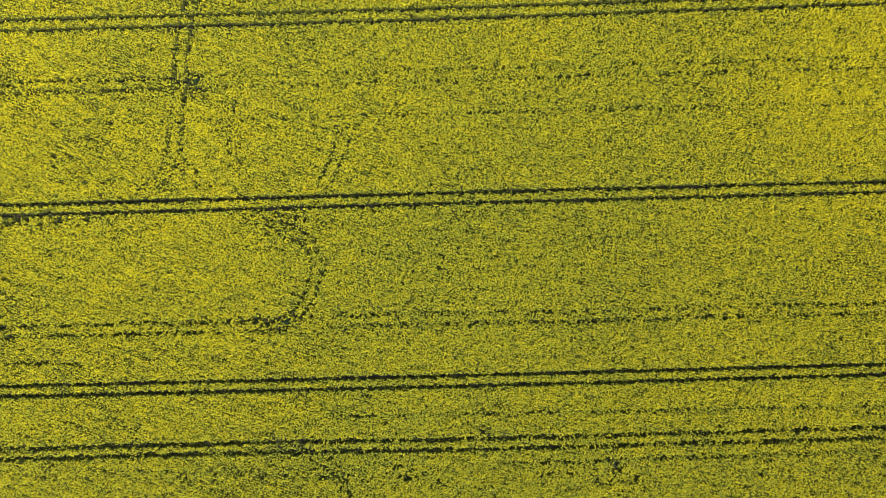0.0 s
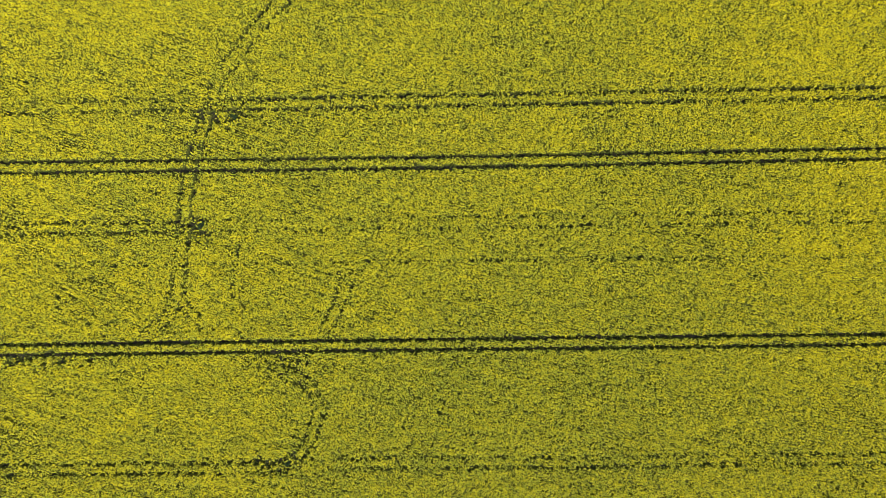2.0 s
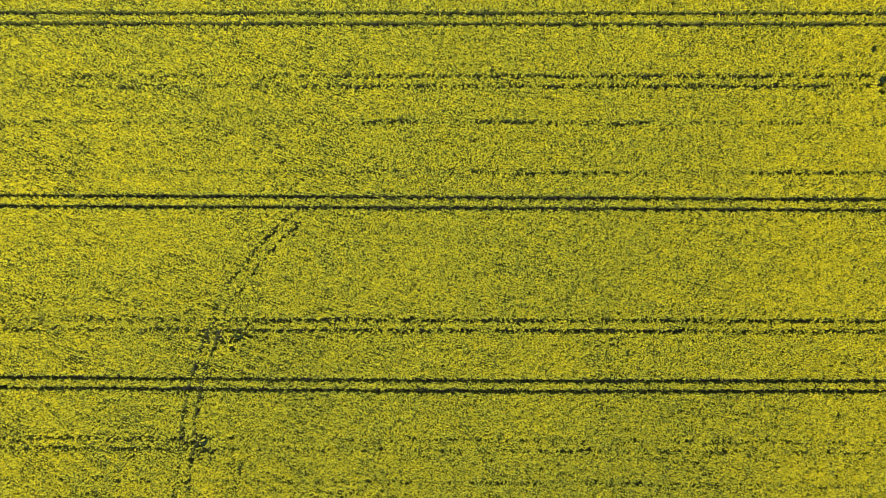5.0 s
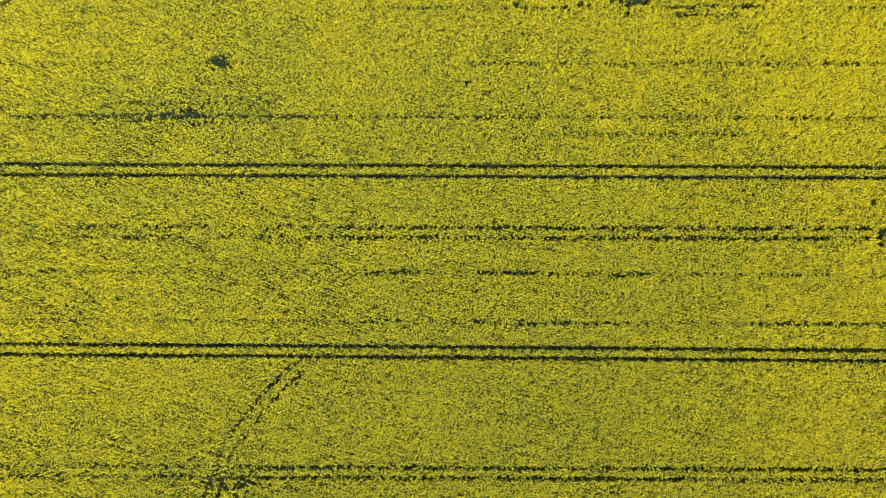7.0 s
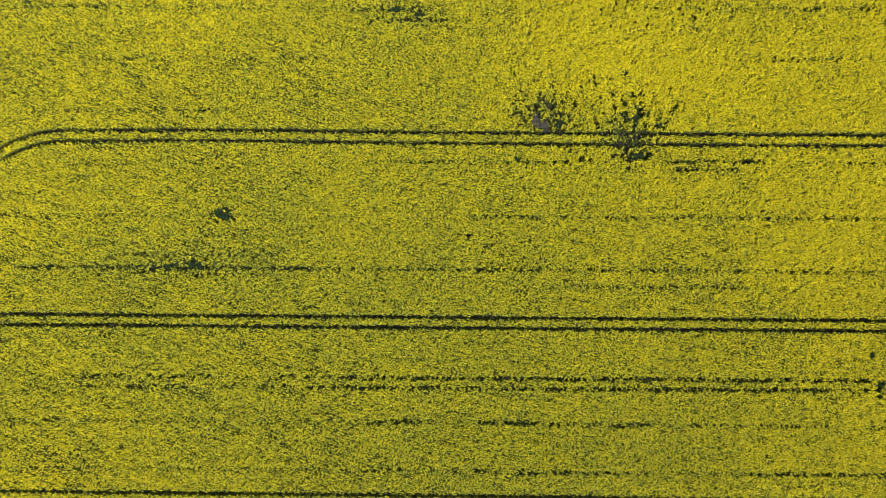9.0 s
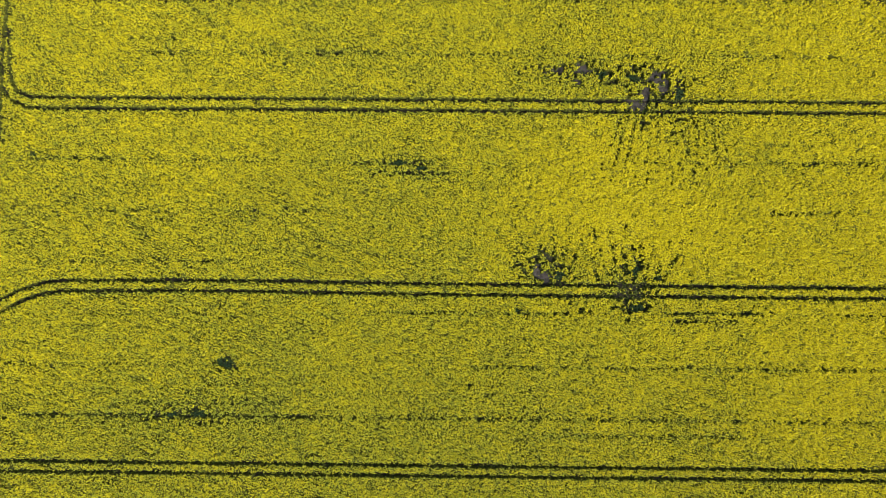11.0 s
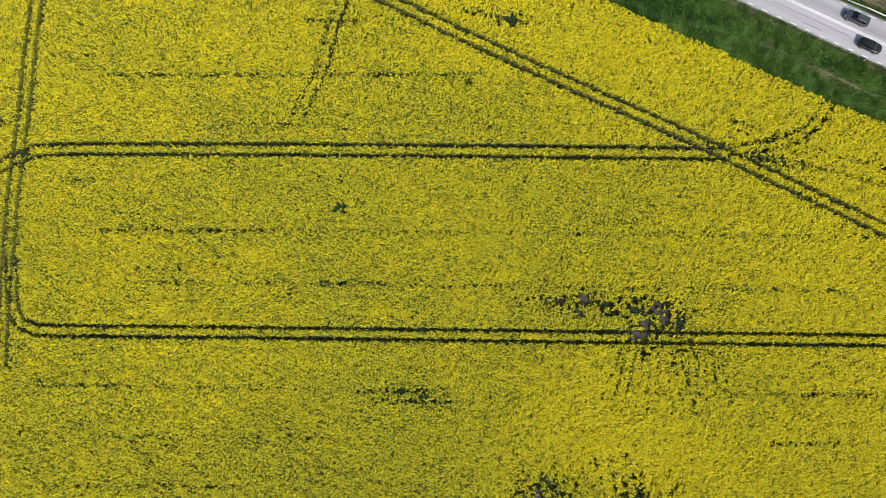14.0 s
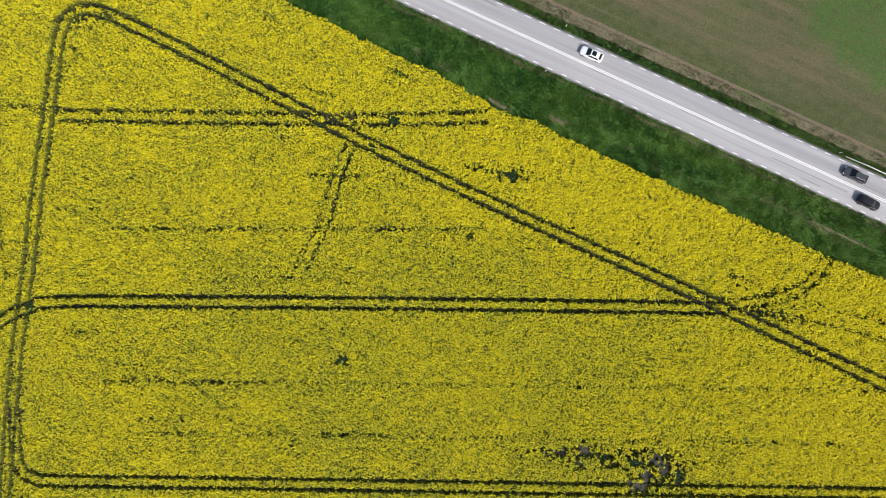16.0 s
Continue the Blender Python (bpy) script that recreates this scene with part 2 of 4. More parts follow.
# where the crop ends before the verge: way along the road, offset from its axis
CROP_EDGE = ((-90, -62, -41, -32, -27, -21.5, -18, -14.5, -9.8, 0, 12, 31, 51, 56, 62, 90), (-12.9, -12.6, -13.3, -13.3, -13.6, -14.0, -14.7, -14.5, -13.8, -14.4, -14.1, -14.0, -14.1, -13.7, -13.5, -12.5))

# wheel tracks: how far the crop is gone, gauge (0: one rut), course in metres
TRAMLINES = [
    (1.0, 2.0, [(-110, 38.2), (-85, 38.8), (-1, 40.9), (82, 43.6), (100, 44.2)]),
    (1.0, 2.0, [(-110, 3.3), (-84.8, 4.0), (-0.6, 6.3), (82.7, 8.4), (100, 8.8)]),
    (1.0, 2.0, [(-110, -31.3), (-85.5, -30.7), (-0.6, -28.6), (83.4, -26.2), (100, -25.7)]),
    (0.9, 2.0, [(-110, -43.4), (-85.8, -42.9), (-40, -41.6), (-0.6, -40.9)]),
    (0.72, 2.0, [(-0.6, -40.9), (83.7, -38.4), (100, -38.0)]),
    (1.0, 2.0, [(-110, 72.6), (-86, 73.4), (-3, 75.7), (80.4, 77.9), (100, 78.4)]),
    (1.0, 2.0, [(-110, 106.8), (-87.9, 107.5), (-4.5, 110.0), (78.5, 112.5), (100, 113.1)]),
    (1.0, 2.0, [(-95, 134.8), (-89.2, 138.8), (-86, 140.5), (-81.8, 142.0), (-78.6, 142.5), (-46.8, 143.8), (-6.1, 144.8), (76.5, 147.3), (100, 148.0)]),
    (1.0, 2.0, [(-90.4, 190), (-90.3, 185.4), (-89.8, 180.6), (-88.3, 178.0), (-86.1, 177.1), (-80.7, 176.9), (-48.8, 178.0), (-7.9, 179.3), (75, 182), (100, 182.8)]),
    (1.04, 2.0, [(-98, 203.5), (-93.7, 207), (-91.1, 208.7), (-87.4, 210.1), (-83.1, 211.1), (-51, 212.5), (-10, 214), (23.6, 215.1), (42.2, 215.6)]),
    (1.14, 2.0, [(-91.9, 170), (-91.8, 175), (-91.6, 182), (-91, 192.9), (-90.2, 203.7), (-89.1, 214.5), (-88.2, 225.2), (-87.2, 235.9), (-86, 246.6), (-84.9, 257.2), (-84.2, 262.0), (-83, 264.9), (-80.7, 266.5), (-78.1, 266.4), (-74.3, 265.3), (-63.5, 260.8)]),
    (1.08, 2.0, [(-63.5, 260.8), (-52.7, 256), (-41.8, 251), (-26.7, 244.1), (-11.1, 237.4), (10.7, 228.5), (34, 219.4), (41.6, 216.2), (48.1, 213.5), (73.9, 202.7), (100, 191.8)]),
    (0.74, 2.0, [(-84.3, 246.4), (-73.6, 246.6), (-41.7, 247.6), (-20.5, 248.3), (-3.6, 249.6)]),
    (0.62, 1.8, [(43.7, 216.3), (50, 217.4), (55.2, 219), (59.3, 221.8), (61.9, 226.4)]),
    (0.62, 2.0, [(-28.5, 243.3), (-30.7, 238.4), (-33.4, 227.7), (-35.4, 223.3), (-37.5, 219)]),
    (0.7, 2.0, [(-45, 51.1), (-1.9, 52.4), (81.3, 55), (100, 55.5)]),
    (0.5, 2.0, [(-110, 49.3), (-85.7, 50), (-45, 51.1)]),
    (0.62, 2.0, [(-110, 26.5), (-85.7, 27.1), (-49, 28.1), (-42, 28.4)]),
    (0.33, 2.0, [(-42, 28.4), (-1.4, 29.4), (82.4, 31.7), (100, 32.2)]),
    (0.58, 2.0, [(-110, -19.8), (-85.3, -19.2), (-58.2, -18.5), (-34.4, -17.9), (-29, -16.2), (-25.8, -11.8), (-24.5, -6.4)]),
    (0.45, 2.0, [(-24.5, -6.4), (-26.2, -2.1), (-32.1, 1.1), (-38.5, 3.7)]),
    (0.45, 2.0, [(-20.4, -16.9), (20.4, -16.2), (43.9, -15.4), (83.2, -14.6), (100, -14.4)]),
    (0.6, 1.8, [(-33.6, -40.6), (-24.9, -43.3), (-20.6, -46.6), (-19, -52)]),
    (0.56, 2.3, [(-29.5, 72.6), (-31.5, 71.1), (-36.2, 66.2), (-39.9, 61.4), (-43.5, 56.5), (-45.3, 50.6)]),
    (0.7, 2.3, [(-45.3, 50.6), (-47.6, 44.7), (-49.2, 38.7), (-50.2, 31.7), (-50.3, 27.4), (-51.3, 20.9), (-51.6, 14.9)]),
    (0.52, 2.0, [(-51.6, 14.9), (-54.2, 9.9), (-58, 7)]),
    (0.42, 1.8, [(-39, 25), (-40, 19.5), (-40.3, 14), (-39.3, 8.5)]),
    (0.46, 2.0, [(-75, 16), (-71.4, 13), (-68, 10.2)]),
    (0.5, 1.6, [(-51.5, 15), (-49, 11.5), (-45.5, 8.5)]),
    (0.48, 2.2, [(-19.6, 20.4), (-20.3, 15.0), (-23.9, 8.0)]),
    (0.62, 1.9, [(-30, 97.6), (-4.1, 98.4), (76.2, 101.0)]),
    (0.44, 1.9, [(-76, 96.2), (-50, 97.0), (-30, 97.6)]),
]
# thin drilled rows and seams: how far the crop is gone, course
SEAMS = [
    (0.30, [(-100, 19.7), (28, 23.0), (100, 24.8)]), (0.5, [(26, 23.0), (43, 23.4)]),
    (0.30, [(-100, 78.6), (-5, 81.4), (100, 84.4)]), (0.62, [(55, 83.1), (88, 84.2)]), (0.55, [(10, 81.6), (32, 82.4)]),
    (0.34, [(-100, 87.7), (-30, 90.0), (100, 93.7)]), (0.72, [(-19, 90.5), (-9, 90.9)]), (0.7, [(1, 91.1), (12, 91.4)]), (0.68, [(28, 91.6), (36, 91.9)]),
    (0.72, [(-86, 117.5), (-52.9, 118.7), (-30, 119.3)]), (0.45, [(-30, 119.3), (100, 123.4)]), (0.45, [(-63.6, 120.9), (-37.1, 121.6)]),
    (0.42, [(13.9, 117.5), (51.9, 118.8)]), (0.26, [(-100, 126.8), (-40, 129)]), (0.45, [(0, 130.2), (100, 133.4)]),
    (0.4, [(-20.7, 139.7), (17, 141.1)]), (0.7, [(36, 141.9), (54, 142.5)]), (0.5, [(38, 140.4), (50, 140.9)]), (0.3, [(54, 142.5), (100, 143.6)]),
    (0.36, [(-86, 146.9), (-45, 148.6)]), (0.3, [(-73.5, 157.2), (-30, 158.7)]), (0.48, [(54.5, 161.5), (63.5, 161.8)]), (0.3, [(63, 161.8), (100, 162.8)]),
    (0.5, [(-85, 166.4), (-70, 166.9)]), (0.3, [(-70, 166.9), (-22, 168.0)]), (0.54, [(-22, 168.0), (-9, 168.6)]), (0.55, [(-19, 166.2), (-5, 166.6)]),
    (0.3, [(30, 170), (100, 172.3)]), (0.62, [(62, 171.2), (66, 171.4)]),
    (0.5, [(-74, 196.4), (-42, 197.6)]), (0.28, [(-42, 197.6), (100, 202.4)]), (0.3, [(-82, 186.4), (100, 192)]), (0.6, [(-32, 188.2), (-20, 188.6)]),
    (0.4, [(-66, 189.6), (-58, 189.7)]), (0.5, [(-81.4, 205.5), (-75, 205.8)]), (0.46, [(-73, 225.4), (-3, 228.5)]), (0.6, [(-36, 237.2), (-27, 237.5)]),
    (0.3, [(-60, 216.6), (-30, 218)]), (0.55, [(-7, 240.4), (4, 238.2)]), (0.45, [(-38, 253.6), (-32, 252)]), (0.45, [(-22, 257.6), (-18, 256.2)]),
    (0.5, [(48, 215.5), (60, 213.9), (76, 210.5)]), (0.35, [(44, 222), (60, 217), (78, 213)]), (0.5, [(-95, 247.6), (-85, 247.8)]),
    (0.5, [(-88, -25), (-70, -25.4)]), (0.45, [(-20, -35.5), (83, -33.2)]), (0.5, [(10, -44.5), (83, -42.0)]), (0.45, [(-60, -46), (-20, -47.5)]),
    (0.5, [(-97, 245), (-93, 215)]),
]
# thin or bare spots: x, y, half length, half width, how bare
BARE = [
    (18.0, 187.0, 1.9, 1.7, 1.0), (17.4, 185.4, 1.0, 1.3, 0.9), (12.6, 186.7, 4.0, 0.75, 0.86), (26.0, 187.8, 6.0, 0.6, 0.66), (32.4, 185.6, 2.9, 1.7, 1.0), (34.6, 184.0, 1.8, 1.5, 0.95),
    (30.2, 183.0, 1.5, 1.8, 0.86), (28.2, 180.8, 2.3, 1.2, 0.92), (38.4, 180.3, 2.2, 1.0, 0.8), (35.5, 181.5, 2.5, 0.8, 0.7), (24, 184.6, 3, 1.0, 0.5),
    (11.5, 149.0, 0.9, 1.5, 1.0), (12.9, 147.6, 2.1, 1.0, 1.0), (8.6, 149.6, 2.4, 0.9, 0.55), (14.5, 147.3, 3.0, 0.9, 0.75), (29.5, 145.2, 1.8, 1.8, 0.75), (28.2, 142.6, 2.8, 1.0, 0.80), (17.2, 142.4, 1.0, 2.2, 0.62),
    (20.8, 141.6, 3.2, 0.6, 0.7), (31.5, 142.8, 2.4, 0.9, 0.65), (-47.2, 128.9, 2.3, 1.3, 0.84), (-46.5, 128.6, 1.0, 0.8, 0.84), (-28.9, 202.4, 1.6, 1.3, 0.62),
    (-53.5, 118.5, 4.0, 1.4, 0.5), (32.7, -44.6, 1.1, 1.0, 1.0), (36.4, -47.4, 0.9, 0.7, 0.9), (28, -47.6, 2.0, 0.6, 0.6), (-7.6, -47.4, 2.6, 1.4, 0.55), (-0.4, 127.0, 0.5, 0.5, 0.9),
    (22.9, 125.1, 0.4, 0.4, 0.9), (-28.5, 126.3, 0.4, 0.4, 0.8), (78.4, 100.0, 0.7, 2.0, 0.85), (76.6, 106.6, 0.9, 1.0, 0.6), (-88, 157.5, 0.6, 2.0, 0.62),
    (-82, 166.8, 2.2, 1.6, 0.4),  (-39.5, 48.8, 3.5, 1.0, 0.62), (-43.5, 46.5, 3.0, 2.2, 0.4), (-46, 26.6, 2.6, 1.2, 0.5),
     (-81, 259, 1.2, 1.8, 0.5), (-83.5, 228, 1.0, 1.0, 0.5), (1.5, 239.3, 3.4, 1.2, 0.25), (55, 214.6, 6, 1.0, 0.5), (46, 220.5, 2.4, 2, 0.25), (-20.5, 248.2, 2.2, 1.3, 0.5),
    (26.2, 227.2, 0.6, 0.6, 0.7), (38.5, 224.4, 1.6, 0.6, 0.42), (-5.5, 226.9, 0.9, 0.7, 0.84), (-32, -17.2, 4.0, 1.6, 0.45), (-22, -46, 3, 2, 0.45), (-33.5, 2.2, 3.5, 1.5, 0.35),
    (-85, 2, 9, 1.6, 0.3), (-52, 14.5, 3.5, 1.6, 0.35), (-38, 186.2, 2.5, 1.5, 0.35), (11.5, 229.2, 2.4, 0.8, 0.75), (-33, 247.0, 3.0, 0.8, 0.45),
]
# stands of single plants with dark gaps between: x, y, half length, half width, how open
THIN = [(13, 186.2, 7.5, 1.6, 0.46), (25, 186, 8, 2.6, 0.38), (33, 183, 6, 4.0, 0.45), (33, 179.2, 7.5, 2.0, 0.40), (28.8, 147.5, 3.6, 6.5, 0.49), (13, 150, 5.5, 3.2, 0.40), (30, 142.8, 4.5, 1.6, 0.53),
        (-53, 118.6, 9, 2.0, 0.37), (-14, 167.6, 9, 2.0, 0.15), (0, 239.4, 6, 1.8, 0.33), (54, 214.9, 8, 1.6, 0.36), (-8, -47, 8, 2.4, 0.17), (27, -47.2, 10, 1.8, 0.2), (-80, 2.2, 11, 1.6, 0.40), (-34, -17.3, 5, 1.8, 0.44), (-31, 2.6, 6, 2, 0.37),
        (-45, 48.8, 5, 2.4, 0.48), (-49, 27.5, 4, 2.0, 0.48), (-81, 265, 6, 2.4, 0.40), (-32, 247.5, 6, 2.2, 0.44), (40, 216.5, 5, 2, 0.40)]
# fans of missing rows at the thin spots: middle, length, number, spread, how bare
FANS = [((29, 152), 14, 8, 0.26, 0.58), ((14, 153), 11, 7, 0.44, 0.48), ((31, 172), -13, 9, 0.16, 0.40), ((40, 173), -11, 7, 0.16, 0.36)]
# where the flowers stand denser (or sparser: minus), the broad ones also painting brighter or dimmer sides: x, y,
# radius across, radius up, by how much
BLOOM_AND_LIGHT = [
    (-60, 135, 45, 35, -0.03), (-18, 114, 40, 22, -0.09),
    (-14, 167.6, 10, 2.6, -0.2), (-38, 188, 14, 1.2, -0.1), (-84, 166.6, 5, 1.6, -0.2), (-53, 119, 12, 2, -0.1),
    (22, 166, 15, 9, 0.5), (34, 158, 15, 7, 0.6), (62, 160, 26, 26, 0.10), (-50, 255, 60, 30, -0.06), (-30, 212, 55, 36, -0.10), (40, 236, 60, 14, 0.34), (-10, 262, 60, 12, 0.12), (22, 185, 14, 3, -0.2), (31, 181, 7, 3, -0.15), (28, 147, 5, 4.5, -0.2), (13, 150, 5, 3, -0.18), (78, 210, 22, 18, 0.26), (60, 190, 40, 14, 0.10), (34, 176, 14, 6, 0.1), (88, 60, 30, 100, 0.15), (70, 10, 40, 60, 0.10), (80, 150, 30, 80, 0.18), (-92, 20, 20, 80, 0.06), (-20, 120, 40, 30, -0.04),
    (-90, 60, 45, 40, 0.08), (60, 128, 40, 18, 0.08), (10, -10, 70, 30, -0.08), (-20, -46, 60, 8, -0.12), (30, 118, 30, 25, 0.03), (-50, 118, 30, 6, -0.12),
]


def field_state(x, y):
    """How far the crop is beaten down (0 to 1), how densely it flowers and how bare the soil lies, at each place."""
    gone, soil, thinned = np.zeros(len(x)), np.zeros(len(x)), np.zeros(len(x))
    edge_wave = 0.22 * (value_noise(x, y, 0.8, 3) - 0.5) + 0.2 * (value_noise(x, y, 0.35, 4) - 0.5)
    speck = np.clip(0.5 + 2.0 * (0.55 * value_noise(x, y, 0.3, 7) + 0.45 * value_noise(x, y, 0.7, 6) - 0.5), 0, 1)
    dash = np.clip(0.5 + 2.1 * (0.72 * value_noise(x, y, 0.3, 8) + 0.28 * value_noise(x, y, 1.1, 9) - 0.5), 0, 1)
    # the drilled rows fall away to the right, more steeply in the headland
    rv = y + 0.2 * x - 0.16 * 12.0 * np.log1p(np.exp(-(x + 20) / 12.0)) + 0.8 * value_noise(x, y, 30, 11)
    ripple, streak = 0.5 + 0.5 * np.sin(6.2832 * rv / 0.52), value_noise(x, rv * 5.0, 2.3, 12)
    for k, (much, gauge, pts) in enumerate(TRAMLINES):
        mid = rounded_path(pts)
        for side in (-1, 1):
            at, d, s = near_path(x, y, beside(mid, side * gauge / 2), 1.1)
            slow = value_noise(s, s * 0 + side * 7, 7.0, 90 + k)
            if much > 0.9:
                half = 0.28 + 0.09 * slow + max(0, much - 1) * 0.5
                tooth = 0.34 * ((rv[at] / 0.52 + 0.25 * value_noise(s, s * 0, 2.0, 50 + k)) % 1.0 - 0.5)
                cut = min(much, 1) * (1 - smooth_step(d + edge_wave[at] + tooth, half - 0.12, half + 0.14))
                soil[at] = np.maximum(soil[at], (d < 0.3) * smooth_step(slow, 0.72, 0.85))
                thinned[at] = np.maximum(thinned[at], (0.2 + 0.5 * slow) * (1 - smooth_step(d, 0.3, 0.95)))
            else:
                here = smooth_step(much * 0.98 - (0.76 * dash[at] + 0.24 * slow), -0.02, 0.14)
                cut = here * (1 - smooth_step(d + edge_wave[at] * 2.2, 0.12, 0.62))
                thinned[at] = np.maximum(thinned[at], 0.34 * much * (1 - smooth_step(d, 0.2, 0.8)))
            gone[at] = np.maximum(gone[at], cut)
    for k, (much, pts) in enumerate(SEAMS):
        at, d, s = near_path(x, y, rounded_path(pts), 1.4)
        slow = value_noise(s, s * 0, 6.0, 300 + k)
        here = smooth_step(much * 0.97 - (0.76 * dash[at] + 0.24 * slow), -0.02, 0.14)
        gone[at] = np.maximum(gone[at], here * (1 - smooth_step(d + edge_wave[at] * 2.6, 0.05, 0.6)))
        thinned[at] = np.maximum(thinned[at], (0.5 + 0.5 * slow) * much * (1 - smooth_step(d, 0.1, 0.7)))
    for mid, length, count, spread, much in FANS:
        for k in range(count):
            a = (k - (count - 1) / 2) * spread / 2
            foot = (mid[0] + (k - (count - 1) / 2) * 1.35, mid[1] - length / 2 + 0.6 * math.sin(3.1 * k))
            at, d, s = near_path(x, y, np.array([foot, (foot[0] + abs(length) * math.sin(a), foot[1] + length * math.cos(a))]), 0.95)
            fade = much * (1.1 - 0.75 * s / abs(length))
            gone[at] = np.maximum(gone[at], smooth_step(fade - dash[at] * 0.95, -0.03, 0.16) * (1 - smooth_step(d + edge_wave[at] * 1.6, 0.1, 0.42)))
            thinned[at] = np.maximum(thinned[at], 0.95 * fade * (1 - smooth_step(d, 0.15, 0.6)))
    for bx, by, rx, ry, much in THIN:
        at = np.nonzero((np.abs(x - bx) < 1.7 * rx) & (np.abs(y - by) < 1.7 * ry))[0]
        px, py = x[at], y[at]
        plant = np.clip(0.5 + 1.9 * (0.7 * value_noise(px, py, 0.62, 23) + 0.3 * value_noise(px, py, 0.33, 24) - 0.5), 0, 1)
        r = ((px - bx) / rx) ** 2 + ((py - by) / ry) ** 2
        gone[at] = np.maximum(gone[at], smooth_step(much * np.exp(-r ** 1.5) - plant, -0.02, 0.12))
    ragged = 1.3 * (value_noise(x, y, 0.95, 21) - 0.5) + 1.2 * (value_noise(x, y, 0.42, 22) - 0.5)
    for bx, by, rx, ry, much in BARE:
        near = np.nonzero((np.abs(x - bx) < 1.9 * rx) & (np.abs(y - by) < 1.9 * ry))[0]
        r = np.hypot((x[near] - bx) / rx, (y[near] - by) / ry)
        core = (1.0 - r) * 0.8 + (much - 0.9) * 1.6 + ragged[near] * (1.7 - 0.95 * much)
        alone = 1 - 0.95 * smooth_step(value_noise(x[near], y[near], 0.75, 27), 0.6, 0.7)
        gone[near] = np.maximum(gone[near], smooth_step(core, 0.0, 0.3) * alone * (r < 1.8))
        if much > 0.84:
            soil[near] = np.maximum(soil[near], smooth_step((0.85 - r) + 0.5 * ragged[near], 0.0, 0.3))
    for wx, wy, rx, ry, turn in WEEDS:
        at = np.nonzero(np.hypot(x - wx, y - wy) < 3.0)[0]
        ca, sa = math.cos(radians(turn)), math.sin(radians(turn))
        px, py = x[at] - wx, y[at] - wy
        q = np.hypot((px * ca + py * sa) / rx, (py * ca - px * sa) / ry) + 0.75 * ragged[at]
        gone[at] = np.maximum(gone[at], 0.9 * (1 - smooth_step(q, 0.5, 0.95)))
    # crooked gaps along the drilled rows, at a slant in the headland
    drill = 0.62 * streak + 0.38 * ripple * smooth_step(value_noise(x, y, 13, 10), 0.15, 0.6)
    along = 0.4 + 0.16 * smooth_step(-x + 24 * (value_noise(x, y, 25, 19) - 0.5), -5, 40)
    rows = along * drill + (0.92 - along) * value_noise(x, y, 0.29, 13) + 0.08 * value_noise(x, y, 0.8, 18)
    thin = value_noise(x, y, 14, 14) * 0.5 + value_noise(x, y, 4, 15) * 0.5
    bloom = 0.395 + 0.245 * smooth_step(y, 50, 220) + 0.12 * (value_noise(x, y, 22, 16) - 0.5) + 0.11 * (value_noise(x, y, 6, 17) - 0.5) - 0.12 * (thin - 0.5) - (0.3 + 0.2 * smooth_step(-x, 0, 50)) * (drill - 0.45)
    # broad entries put side-to-side brightness into the flower colour
    for bx, by, rx, ry, much in BLOOM_AND_LIGHT:
        bloom = bloom + much * np.exp(-((x - bx) / rx) ** 2 - ((y - by) / ry) ** 2)
    gone = np.maximum(gone, 0.8 * smooth_step(rows + 0.16 * (thin - 0.5) - 0.25 * smooth_step(bloom, 0.62, 0.88) - 0.03 * smooth_step(y, 90, 190), 0.70, 0.79))
    head_land = smooth_step(-x, -5, 45) * (1 - 0.75 * smooth_step(y, 105, 175))
    trough = smooth_step(0.5 * ripple + 0.5 * streak + 0.3 * (value_noise(x, y, 9, 28) - 0.5), 0.66, 0.84)
    gone = np.maximum(gone, (0.28 + 0.15 * head_land - 0.12 * smooth_step(y, 160, 205)) * trough * (1 - 0.6 * smooth_step(bloom, 0.6, 0.85)))
    bloom = bloom - 0.55 * thinned + 0.2 * (value_noise(x, y, 1.1, 20) - 0.5)
    return np.clip(gone, 0, 1), np.clip(bloom, 0, 1), np.clip(soil, 0, 1)


def plants(x, y):
    """Single plants: 1 on a full one, 0 in the gap between two."""
    return np.clip(0.5 + 1.7 * (0.62 * value_noise(x, y, 0.52, 25) + 0.38 * value_noise(x, y, 0.3, 26) - 0.5), 0, 1)


def in_field(x, y, slack=0.0):
    """Inside the crop's edge and the stretch that is flown over."""
    u, n = road_frame(x, y)
    ragged = 0.5 * (value_noise(x, y, 1.6, 31) - 0.5) + 0.5 * (value_noise(x, y, 0.6, 32) - 0.5)
    mid = -0.045 * np.maximum(y, 0) - 1.0
    return (n < np.interp(u, *CROP_EDGE) + ragged + slack) & (np.abs(x - mid) < 92) & (y > -54) & (y < 283)


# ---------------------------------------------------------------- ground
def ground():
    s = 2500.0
    me = mesh_of("ground", [(-s, -s, 0), (s, -s, 0), (s, s, 0), (-s, s, 0)], [(0, 1, 2, 3)], SHADED_HUMUS)
    tagged(new("ground", me), "dark brown field soil under the crop, shade in its colour", "ground", kind="structure")


ground()


